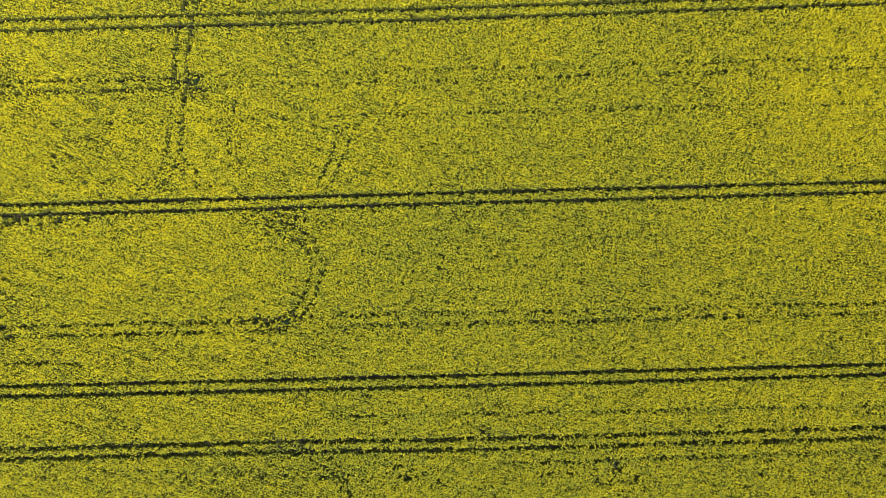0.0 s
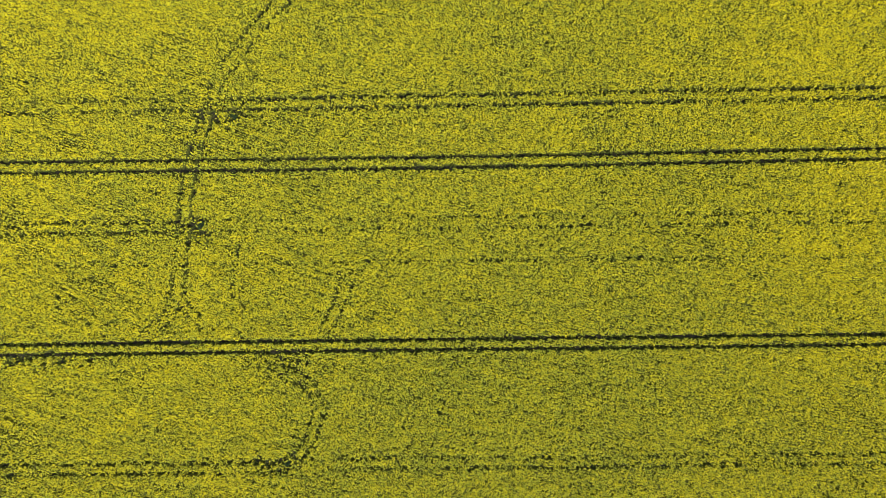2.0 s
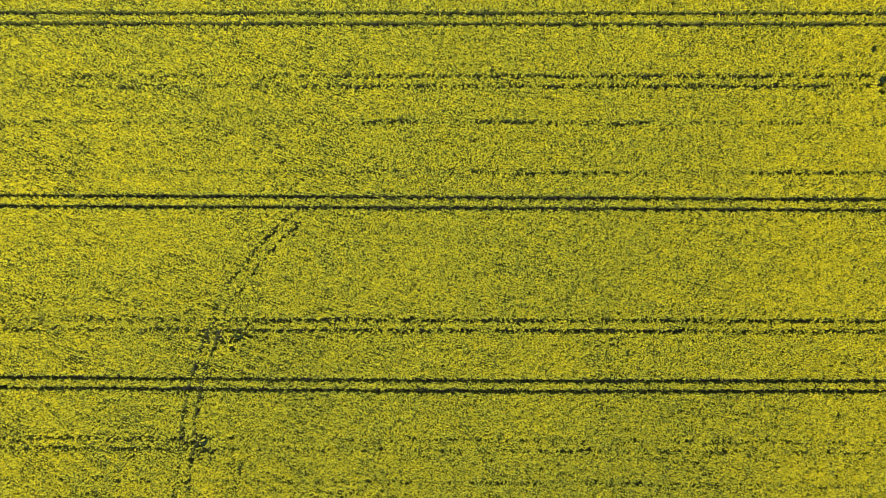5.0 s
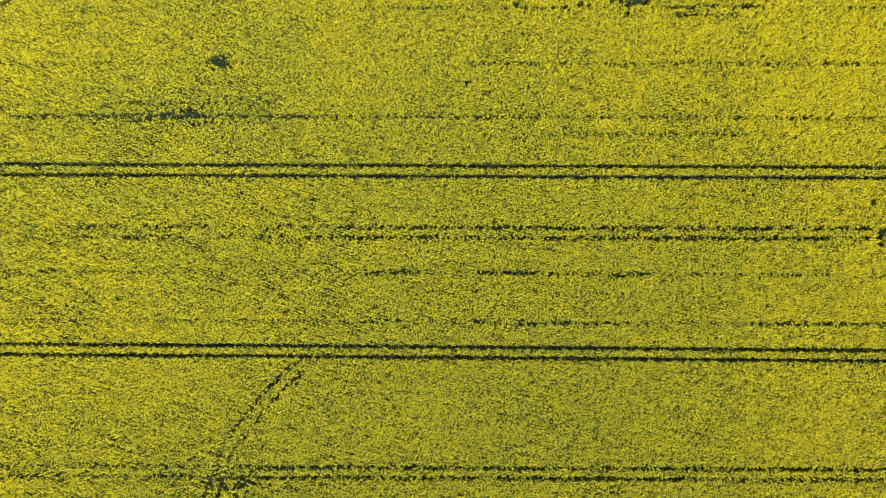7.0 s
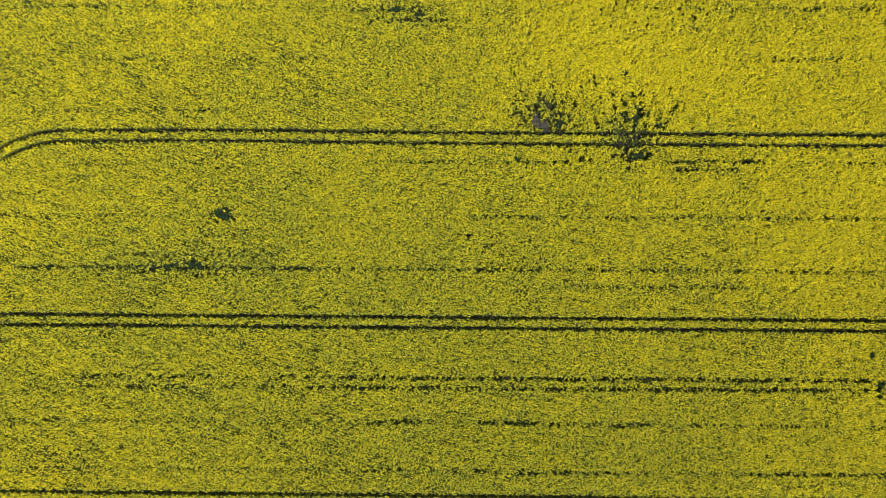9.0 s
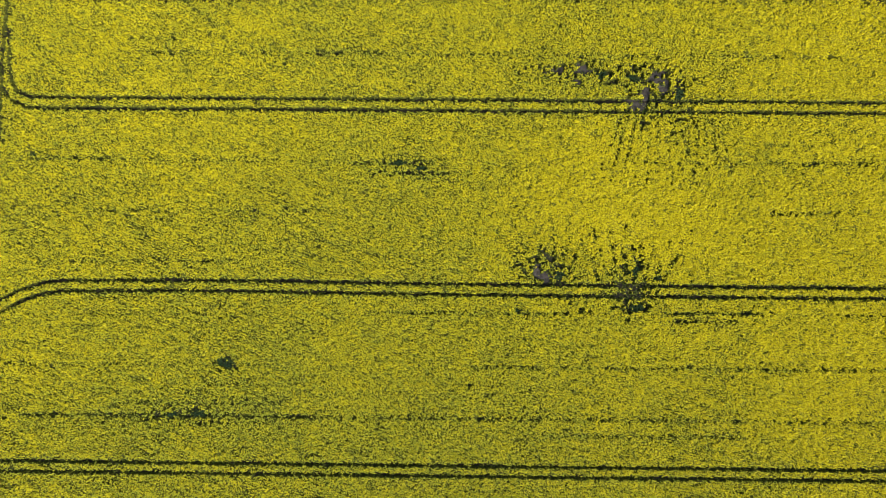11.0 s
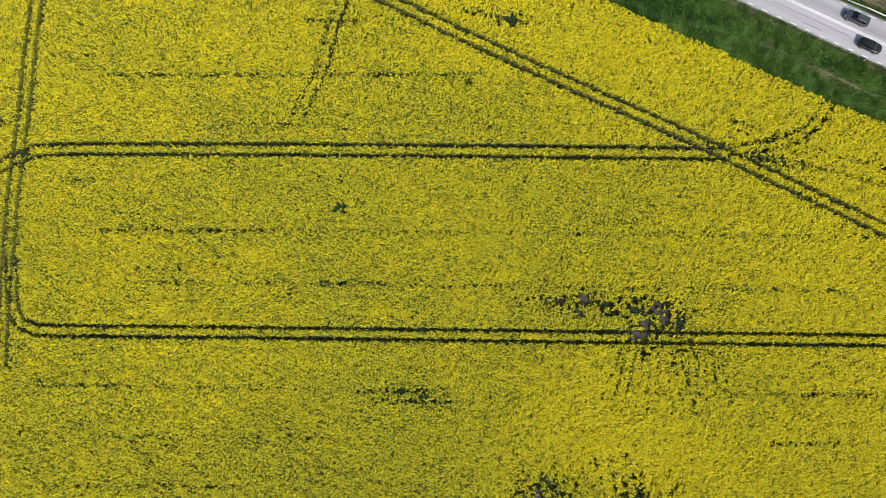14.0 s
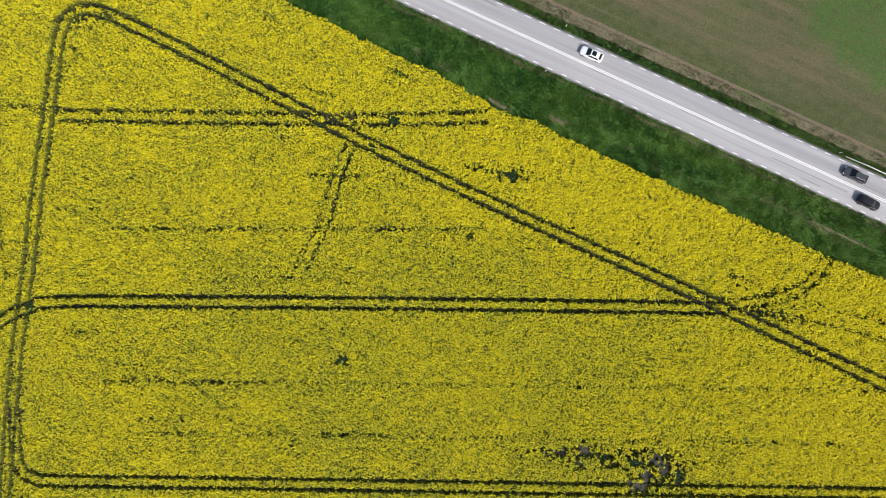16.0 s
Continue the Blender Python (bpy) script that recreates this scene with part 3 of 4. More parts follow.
def ruts():
    """The rolled soil at the bottom of each pair of wheel tracks."""
    for much, gauge, pts in TRAMLINES:
        if much < 0.6:
            continue
        mid = rounded_path(pts)
        root = None
        for side in (-1, 1):
            line = beside(mid, side * gauge / 2)
            cols = [np.column_stack([beside(line, o), np.full(len(line), z)]) for o, z in ((-0.24, 0.012), (-0.15, 0.05), (0.0, 0.02), (0.15, 0.05), (0.24, 0.012))]
            n = len(line)
            verts = np.concatenate(cols)
            faces = [(c * n + r, c * n + r + 1, (c + 1) * n + r + 1, (c + 1) * n + r) for c in range(4) for r in range(n - 1)]
            if root is None:
                root = tagged(new("tramline", None), "pair of dark wheel ruts pressed through the crop", "wheel track", kind="structure")
            ob = new("rut", mesh_of("rut", verts, faces, RUT))
            ob.parent = root


ruts()


# ---------------------------------------------------------------- the crop


WEED = blade_material("weed_leaves", (0.018, 0.045, 0.018), (0.06, 0.115, 0.04))


def weed_clump(x, y, long, wide, turn):
    """A stand of broad leaves that rises through the crop."""
    rng = np.random.default_rng(int(abs(x * 31 + y * 7)))
    count = int(170 * long * wide)
    r, a = np.sqrt(rng.uniform(0, 1, count)), rng.uniform(0, 6.28, count)
    cx, cy = long * r * np.cos(a), wide * r * np.sin(a)
    z = 1.18 * (1 - 0.4 * r) * rng.uniform(0.45, 1.0, count)
    verts, t = np.empty((count, 4, 3)), rng.uniform(0, 6.28, count)
    ln, wd, dip = rng.uniform(0.14, 0.3, count), rng.uniform(0.05, 0.11, count), rng.uniform(0.02, 0.16, count)
    ca, sa = np.cos(t), np.sin(t)
    verts[:, 0] = np.column_stack([cx, cy, z - 0.05])
    verts[:, 1] = np.column_stack([cx + ca * ln * 0.5 - sa * wd, cy + sa * ln * 0.5 + ca * wd, z])
    verts[:, 2] = np.column_stack([cx + ca * ln, cy + sa * ln, z - dip])
    verts[:, 3] = np.column_stack([cx + ca * ln * 0.5 + sa * wd, cy + sa * ln * 0.5 - ca * wd, z])
    root = tagged(new("weed_clump", None), "dark green leafy weed clump standing in the rapeseed", "weed", "weed clumps in the crop")
    leaves = new("leaves", mesh_of("leaves", verts.reshape(-1, 3), np.arange(count * 4).reshape(-1, 4), WEED, {"tone": np.repeat(rng.uniform(0, 1, count), 4)}))
    leaves.parent = root
    stems = np.empty((40, 3, 3))
    sx, sy = rng.uniform(-0.6, 0.6, 40) * long, rng.uniform(-0.6, 0.6, 40) * wide
    stems[:, 0] = np.column_stack([sx - 0.02, sy, np.zeros(40)])
    stems[:, 1] = np.column_stack([sx + 0.02, sy, np.zeros(40)])
    stems[:, 2] = np.column_stack([sx * 1.1, sy * 1.1, np.full(40, 0.75)])
    ob = new("stems", mesh_of("stems", stems.reshape(-1, 3), np.arange(120).reshape(-1, 3), WEED, {"tone": np.full(120, 0.3)}))
    ob.parent = tagged(leaves, kind="stuff").parent
    tagged(ob, kind="stuff")
    root.matrix_world = pose(x, y, 0, 0, 0, turn)


WEEDS = ((-47.2, 128.9, 1.9, 1.1, -20), (-28.9, 202.4, 1.5, 0.9, 25), (78.6, 101.4, 1.2, 0.7, 10), (76.5, 106.8, 0.7, 0.6, 0), (-47.3, 28.4, 0.8, 0.7, 60), (-41.0, 48.9, 1.1, 0.45, -12),
         (1.9, 238.6, 1.8, 1.0, -15), (-20.8, 248.2, 1.3, 0.8, 0), (-88.4, 209.8, 1.2, 1.0, 30), (-30.6, -17.2, 0.9, 0.5, 10), (-34.5, 246.6, 1.2, 0.6, -24), (-24.5, 243.2, 1.1, 0.5, -24),
         (-52, 119.0, 1.6, 0.7, 0), (-57.5, 118.6, 1.2, 0.6, 5), (-16, 168.2, 1.8, 0.5, 4), (-11.5, 167.4, 1.4, 0.5, -6), (-84.5, 167.2, 1.3, 0.6, 12), (34, 148.6, 0.9, 0.7, 0), (29.6, 149.5, 1.2, 1.0, 40),
         (15.6, 148.4, 0.9, 1.0, 0), (30.6, 142.6, 1.3, 0.8, 0), (8.2, 141.4, 0.9, 0.6, 0), (21.5, 186.2, 1.2, 0.8, 10), (27.5, 185.6, 1.4, 0.9, 0), (36.4, 183.2, 0.9, 1.2, 0))
for spot in WEEDS:
    weed_clump(*spot)


def crop():
    rng = np.random.default_rng(5)
    root = tagged(new("rapeseed_crop", None), "dense flowering yellow rapeseed crop cut by wheel tracks", "crop", kind="stuff")
    # the mat of stems, leaves and lower flowers
    step = 0.4
    xs, ys = np.arange(-106, 93, step), np.arange(-55, 284, step)
    gx, gy = [g.ravel() for g in np.meshgrid(xs, ys)]
    gx = gx + rng.uniform(-0.16, 0.16, len(gx))
    gy = gy + rng.uniform(-0.16, 0.16, len(gy))
    ok = in_field(gx, gy, -0.2)
    gone, bloom, soil = np.zeros(len(gx)), np.zeros(len(gx)), np.zeros(len(gx))
    gone[ok], bloom[ok], soil[ok] = field_state(gx[ok], gy[ok])
    tall = 0.76 + 0.16 * (value_noise(gx, gy, 7, 41) - 0.5) + 0.36 * (value_noise(gx, gy, 0.6, 42) - 0.5) + 0.22 * rng.uniform(-0.5, 0.5, len(gx))
    plant = plants(gx, gy)
    gz = np.where(ok, np.maximum(tall + 0.28 * (plant - 0.5) + 0.22 * (bloom - 0.55) - 1.15 * smooth_step(gone, 0.1, 0.7), -0.08), -0.08)
    nx, ny = len(xs), len(ys)
    i = (np.arange(ny - 1)[:, None] * nx + np.arange(nx - 1)[None, :]).ravel()
    quads = np.column_stack([i, i + 1, i + nx + 1, i + nx])
    quads = quads[(gz[quads] > 0.02).any(axis=1)]
    used, inv = np.unique(quads.ravel(), return_inverse=True)
    full = np.clip(0.35 + 0.85 * bloom, 0, 1) * (1 - smooth_step(gone, 0.1, 0.5)) * (0.46 + 0.54 * smooth_step(plant, 0.12, 0.42))
    me = mesh_of("foliage", np.column_stack([gx, gy, gz])[used], inv.reshape(-1, 4), FOLIAGE, {"bloom": full[used]})
    leaf = tagged(new("foliage", me), "green stems and leaves between yellow flowers", kind="stuff")
    leaf.parent = root
    # the flower heads: small pointed sprays at every tilt and turn
    step = 0.172
    xs, ys = np.arange(-106, 93, step), np.arange(-55, 284, step)
    gx, gy = [g.ravel() for g in np.meshgrid(xs, ys)]
    gx = gx + rng.uniform(-0.2, 0.2, len(gx))
    gy = gy + rng.uniform(-0.2, 0.2, len(gy))
    ok = in_field(gx, gy)
    gx, gy = gx[ok], gy[ok]
    gone, bloom, soil = field_state(gx, gy)
    draw = rng.uniform(0, 1, len(gx))
    weed = (gone > 0.5) & (draw < 0.24 * (0.4 + 1.2 * value_noise(gx, gy, 2.5, 45)) - 0.3 * soil)
    plant = plants(gx, gy)
    bare = np.clip(gone * 1.6 - 0.15, 0, 1) + 0.04 + 0.55 * (1 - smooth_step(plant, 0.1, 0.4)) * (1 - 0.6 * bloom)
    keep = (draw > bare) | weed
    gx, gy, gone, bloom, weed, plant = gx[keep], gy[keep], gone[keep], bloom[keep], weed[keep], plant[keep]
    n = len(gx)
    top = 1.04 + 0.16 * (value_noise(gx, gy, 7, 41) - 0.5) + rng.uniform(-0.16, 0.1, n) + 0.26 * (plant - 0.5) - 0.3 * gone
    top[weed] = rng.uniform(0.1, 0.5, weed.sum())
    tx, ty = rng.normal(0, 0.62, n), rng.normal(0, 0.62, n)
    verts = np.empty((n, 3, 3))
    turn, long = rng.uniform(0, 6.28, n), rng.uniform(0.11, 0.23, n)
    for k, (far, swing) in enumerate(((1.15, 0.0), (0.85, 2.25), (0.8, 4.0))):
        r = long * far * rng.uniform(0.75, 1.2, n)
        a = turn + swing + rng.uniform(-0.35, 0.35, n)
        ox, oy = r * np.cos(a), r * np.sin(a)
        verts[:, k] = np.column_stack([gx + ox, gy + oy, np.maximum(top + tx * ox + ty * oy, 0.02)])
    fill = np.clip(bloom * 1.08 + 0.45 * (plant - 0.55) + rng.normal(0, 0.2, n) - 0.5 * gone, 0, 1)
    me = mesh_of("blossom", verts.reshape(-1, 3), np.arange(3 * n).reshape(-1, 3), BLOSSOM, {"bloom": np.repeat(fill, 3), "leaf": np.repeat(weed * rng.uniform(0.5, 1, n), 3)})
    heads = tagged(new("blossom", me), "bright yellow flower heads", kind="stuff")
    heads.parent = root
    # the rest of the field, out to its far ends
    xs = np.arange(-420, 421, 3.0)
    tracks = [6.3 + 34.6 * k + side + w for k in range(-12, 8) for side in (-1.0, 1.0) for w in (-0.36, -0.26, 0.26, 0.36)]
    ys = np.array(sorted(tracks + [v for v in np.arange(-420, 460, 3.0) if abs((v - 6.3 + 17.3) % 34.6 - 17.3) > 1.6]))
    gx, gy = [g.ravel() for g in np.meshgrid(xs, ys)]
    rut = np.abs(np.abs((gy - 6.3 + 17.3) % 34.6 - 17.3) - 1.0) < 0.3
    gy = gy + 0.0265 * gx
    rut &= (gx > 0) | (gy < 125)
    gx = gx + rng.uniform(-0.9, 0.9, len(gx))
    u, off = road_frame(gx, gy)
    mid = -0.045 * np.maximum(gy, 0) - 1.0
    inner = (np.abs(gx - mid) < 90.5) & (gy > -52.5)
    tall = 0.92 + 0.3 * (value_noise(gx, gy, 7, 41) - 0.5) + rng.uniform(-0.1, 0.1, len(gx))
    over = off - (np.interp(u, *CROP_EDGE) - 0.5)
    brim = (over > 0) & (over < 3.2)
    gx, gy = gx - brim * over * ROAD_N[0], gy - brim * over * ROAD_N[1]
    gz = np.where(((over <= 0) | brim) & ~inner & ~rut, tall, -0.4)
    nx, ny = len(xs), len(ys)
    i = (np.arange(ny - 1)[:, None] * nx + np.arange(nx - 1)[None, :]).ravel()
    quads = np.column_stack([i, i + 1, i + nx + 1, i + nx])
    quads = quads[(gz[quads] > 0).sum(axis=1) > 1]
    used, inv = np.unique(quads.ravel(), return_inverse=True)
    me = mesh_of("outer_canopy", np.column_stack([gx, gy, gz])[used], inv.reshape(-1, 4), CANOPY)
    tagged(new("outer_canopy", me), "yellow-green canopy of the wider field", kind="stuff").parent = root


# ---------------------------------------------------------------- road and verges
def road_object(name, me):
    ob = new(name, me)
    ob.matrix_world = Matrix.Translation((*ROAD_AT, 0)) @ Matrix.Rotation(ROAD_TURN, 4, "Z")
    return ob


def ribbon(name, u0, u1, profile, material, du=6.0, wobble=0.0, seed=1, floats=False):
    """A sheet along the road, from offsets and heights across it."""
    us = np.arange(u0, u1 + du / 2, du)
    prof = np.array(profile, float)
    uu, kk = np.meshgrid(us, np.arange(len(prof)))
    nn, zz = prof[kk, 0], prof[kk, 1]
    if wobble:
        inner = (kk > 0) & (kk < len(prof) - 1)
        zz = zz + inner * wobble * (value_noise(uu, nn, 1.1, seed) - 0.5 + 0.8 * (value_noise(uu, nn, 3.7, seed + 1) - 0.5))
    a = len(us)
    i = (np.arange(len(prof) - 1)[:, None] * a + np.arange(a - 1)[None, :]).ravel()
    faces = np.column_stack([i, i + 1, i + a + 1, i + a])
    fl = None
    if floats:
        wob = 10 * (value_noise(uu, nn, 9, 71) - 0.5) + 4 * (value_noise(uu, nn, 3, 72) - 0.5)
        patch = value_noise(uu * 0.7, nn, 8.0, 74)
        lush = 0.3 * smooth_step(nn + 1.3 * wob + 14 * (patch - 0.5), 15, 26) + 0.65 * smooth_step(nn + 1.2 * wob + 0.25 * np.maximum(uu - 24, 0) + 14 * (patch - 0.5), 26, 31)
        streak = value_noise(uu * 0.10, nn, 1.7, 73)
        dry = 2.0 * smooth_step(nn + 0.35 * wob, 10.5, 14.5) * (1 - 0.5 * smooth_step(nn, 17, 30)) * (0.3 + 0.7 * smooth_step(streak, 0.25, 0.75)) * (1 - 0.6 * lush)
        dry = np.clip(dry + 0.35 * smooth_step(value_noise(uu * 0.1, nn, 1.4, 75), 0.6, 0.8), 0, 1)
        fl = {"lush": lush.ravel(), "dry": dry.ravel()}
    return mesh_of(name, np.column_stack([uu.ravel(), nn.ravel(), zz.ravel()]), faces, material, fl, smooth=True)


def road():
    z = ROAD_Z
    deck = road_object("road", ribbon("road", -800, 800, [(-3.88, 0.05), (-3.83, z - 0.02), (-3.6, z), (0, z + 0.05), (3.6, z), (3.83, z - 0.02), (3.88, 0.05)], ASPHALT, 20))
    tagged(deck, "worn pale grey asphalt country road", "road", kind="structure")
    for off in (-0.15, 0.15):
        ob = new("centre_line", ribbon("centre_line", -800, 800, [(off - 0.07, z + 0.053), (off + 0.07, z + 0.053)], LINE, 20))
        ob.parent = deck
    dash = None
    for side in (-1, 1):
        for k in range(-30, 31):
            if dash is None:
                dash = mesh_of("edge_dash", [(-0.5, -0.055, 0), (0.5, -0.055, 0), (0.5, 0.055, 0), (-0.5, 0.055, 0)], [(0, 1, 2, 3)], LINE)
            ob = new("edge_dash", dash)
            ob.parent = deck
            ob.scale = (1.35 if side > 0 else 1.1, 1.1, 1)
            ob.location = (k * 2.95 + (0.35 if side < 0 else 1.45), side * 3.57, z + 0.012)
    # tyre marks, and shadow beside the centre line painted as thin dark strips
    for u0, u1, n0, w in ((33.4, 49.2, -1.42, 0.17), (40.0, 44.0, -2.6, 0.16), (-30, -25.5, 3.0, 0.3), (-4.5, 0.5, -0.42, 0.14), (14, 21, -0.38, 0.12), (50, 57, 1.0, 0.14)):
        zz = z + 0.05 * (1 - abs(n0) / 3.6) + 0.005
        ob = new("tyre_and_shade_mark", ribbon("tyre_and_shade_mark", u0, u1, [(n0 - w / 2, zz), (n0 + w / 2, zz)], TYRE_AND_SHADE, (u1 - u0) / 4))
        ob.parent = deck
    for side, name in ((-1, "road_shoulder"), (1, "road_shoulder")):
        prof = [(side * 3.83, z - 0.024), (side * 3.95, z - 0.05), (side * 4.15, z - 0.14)]
        ob = road_object(name, ribbon(name, -800, 800, prof if side > 0 else prof[::-1], GRAVEL, 20))
        tagged(ob, "narrow grey gravel shoulder beside the asphalt", "road shoulder", kind="structure")
    near = [(-17.5, -0.02), (-16, 0.16), (-14, 0.18), (-13, 0.18), (-12, 0.18), (-11, 0.2), (-10, 0.22), (-9, 0.18), (-8, 0.15), (-7.2, 0.16), (-6.5, 0.16), (-5.8, 0.26), (-5.2, 0.30), (-4.6, 0.35), (-4.12, 0.37)]
    ob = road_object("verge", ribbon("verge", -95, 95, near, VERGE, 0.6, 0.14, 5))
    tagged(ob, "rough dark green grass verge with dry streaks", "verge", kind="structure")
    far = [(4.12, 0.37), (4.5, 0.3), (4.9, 0.22), (5.3, 0.16), (5.7, 0.12)]
    ob = road_object("verge", ribbon("verge", -95, 95, far, VERGE, 0.5, 0.1, 8))
    tagged(ob, "narrow dark green grass verge behind the road", "verge", kind="structure")
    ob = road_object("stubble_strip", ribbon("stubble_strip", -95, 95, [(5.7, 0.12), (6.2, 0.15), (6.7, 0.12), (7.2, 0.14), (7.6, 0.1)], STUBBLE, 0.5, 0.12, 9))
    tagged(ob, "pale brown stubble strip with green weeds", "stubble", kind="structure")
    ob = road_object("dirt_strip", ribbon("dirt_strip", -95, 95, [(7.6, 0.1), (7.95, 0.07), (8.3, 0.09)], DIRT, 0.5, 0.05, 10))
    tagged(ob, "bare brown dirt strip at the meadow's edge", "dirt", kind="structure")
    ob = road_object("meadow", ribbon("meadow", -120, 120, [(8.3 + 0.9 * k, 0.09) for k in range(80)], MEADOW, 1.0, 0.1, 11, True))
    tagged(ob, "mown meadow with brown and green stripes", "meadow", kind="structure")
    for u0, u1 in ((-431, -95), (95, 431)):
        ob = road_object("verge", ribbon("verge", u0, u1, near, VERGE, 6, 0.14, 5))
        tagged(ob, "dark green grass verge further along the road", "verge", kind="structure")
        ob = road_object("verge", ribbon("verge", u0, u1, far + [(7.6, 0.1), (8.3, 0.09)], VERGE, 6, 0.1, 8))
        tagged(ob, "narrow green verge behind the road, further along", "verge", kind="structure")
        ob = road_object("meadow", ribbon("meadow", u0 - 25 if u0 < 0 else 120, -120 if u0 < 0 else u1 + 25, [(8.3 + 3.555 * k, 0.09) for k in range(21)], MEADOW, 4, 0.1, 11, True))
        tagged(ob, "mown meadow further along the road", "meadow", kind="structure")
    ob = road_object("meadow", ribbon("meadow", -456, 456, [(79.4 + 8 * k, 0.09) for k in range(30)], MEADOW, 8, 0.2, 11, True))
    tagged(ob, "mown green meadow away from the road", "meadow", kind="structure")


road()


def soil_heap(u, n, ru, rn, height, turn, label, on_road=True):
    """A low uneven heap of bare soil."""
    rings, sides = 7, 36
    verts, faces = [], []
    for i in range(rings + 1):
        r = i / rings
        for k in range(sides):
            a = 6.2832 * k / sides
            w = 1 + 0.35 * (float(value_noise(2 * math.cos(a) + u, 2 * math.sin(a), 0.6, 81)) - 0.5) * r
            x, y = ru * r * w * math.cos(a), rn * r * w * math.sin(a)
            verts.append((x, y, height * (1 - r ** 2) * (0.6 + 0.8 * float(value_noise(x, y, 0.35, 82))) - 0.1 * r))
    for i in range(rings):
        for k in range(sides):
            q = (k + 1) % sides
            faces.append((i * sides + k, i * sides + q, (i + 1) * sides + q, (i + 1) * sides + k))
    ob = new("bare_soil", mesh_of("bare_soil", verts, faces, THATCH if on_road else SOIL))
    if on_road:
        ob.matrix_world = Matrix.Translation((*ROAD_AT, 0)) @ Matrix.Rotation(ROAD_TURN, 4, "Z") @ pose(u, n, 0.17, 0, 0, turn)
    else:
        ob.matrix_world = pose(u, n, 0.0, 0, 0, turn)
    tagged(ob, label, "soil", kind="structure")


soil_heap(-17.0, -13.7, 3.6, 0.75, 0.22, -6, "bare grey soil heap between crop and verge")
for bx, by, rx, ry, much in BARE:
    if much > 0.84 and rx > 0.8:
        soil_heap(bx, by, 1.9 * rx, 1.9 * ry, 0.08, 20 * math.sin(bx), "bare grey soil patch among the rapeseed", False)
soil_heap(51.0, -9.15, 10, 0.45, 0.2, -1.0, "bare brown soil streak along the grassy ditch")
soil_heap(-5.8, -11.7, 2.1, 0.7, 0.27, -4, "bare brown soil spot in the grass verge")
soil_heap(8.5, -10.9, 0.8, 0.75, 0.26, 30, "bare brown soil spot in the grass verge")
soil_heap(46.0, -4.75, 1.2, 0.35, 0.15, 4, "small bare soil spot on the road bank")


# dead spots in the verge: way along the road, offset, half length, half width
DEAD = [(-5.8, -11.7, 2.2, 0.8), (0.4, -12.1, 0.8, 1.0), (8.5, -10.9, 0.9, 1.0), (38.0, -9.3, 7.0, 0.45), (54.0, -9.1, 8.0, 0.6), (-16.5, -13.4, 3.4, 0.6)]


def tufts(name, label, count, u_range, n_of, material, height, spread, seed, ground_z, thin=False):
    """Grass tufts of three bent blades each."""
    rng = np.random.default_rng(seed)
    u = rng.uniform(*u_range, count)
    n = n_of(u, rng)
    if thin:
        hit = np.zeros(count)
        for du, dn, ru, rn in DEAD:
            r = ((u - du) / ru) ** 2 + ((n - dn) / rn) ** 2 + 2.2 * (value_noise(u, n, 0.7, 84) - 0.5)
            hit = np.maximum(hit, 1 - smooth_step(r, 0.5, 1.2))
        keep = rng.uniform(0, 1, count) > 0.7 * hit
        u, n = u[keep], n[keep]
        count = len(u)
    z = ground_z(u, n)
    verts, tone = np.empty((count, 9, 3)), np.repeat(np.clip(0.7 * (value_noise(u, n, 2.0, seed) - 0.15) + 0.75 * (value_noise(u * 0.35, n, 2.4, seed + 3) - 0.4) + 0.16 * rng.uniform(0, 1, count) + 0.55 * (smooth_step(u, -5, 40) - 0.12), 0, 1), 9)
    for k in range(3):
        a = rng.uniform(0, 6.28, count)
        h, w, r = height * (0.35 + 1.3 * value_noise(u, n, 1.2, seed + 5)) * rng.uniform(0.6, 1.2, count), spread * rng.uniform(0.25, 0.5, count), spread * rng.uniform(0.4, 1.2, count)
        ca, sa = np.cos(a), np.sin(a)
        verts[:, 3 * k] = np.column_stack([u - sa * w, n + ca * w, z])
        verts[:, 3 * k + 1] = np.column_stack([u + sa * w, n - ca * w, z])
        verts[:, 3 * k + 2] = np.column_stack([u + ca * r, n + sa * r, z + h])
    ob = road_object(name, mesh_of(name, verts.reshape(-1, 3), np.arange(count * 9).reshape(-1, 3), material, {"tone": tone}))
    tagged(ob, label, "grass", kind="stuff")


def verge_z(u, n):
    return np.interp(n, [-17.5, -16, -10, -8, -5.2, -4.5], [0, 0.14, 0.2, 0.13, 0.3, 0.36])


def near_place(u, rng):
    lo = np.interp(u, *CROP_EDGE) - 0.3
    return lo + (-4.05 - lo) * rng.uniform(0, 1, len(u))


tufts("verge_grass", "rough dark green uncut roadside grass", 40000, (-75, 78), near_place, BLADE, 0.34, 0.24, 51, verge_z, True)
tufts("verge_grass", "short dark green grass beyond the road", 6500, (-50, 78), lambda u, r: r.uniform(4.05, 5.8, len(u)), FAR_BLADE, 0.25, 0.18, 52, lambda u, n: np.interp(n, [4.3, 6.3], [0.36, 0.1]))
tufts("stubble_stalks", "pale dry stalks and weeds", 7000, (-50, 78), lambda u, r: r.uniform(5.5, 7.7, len(u)), STRAW, 0.2, 0.16, 53, lambda u, n: 0.1 + 0 * u)

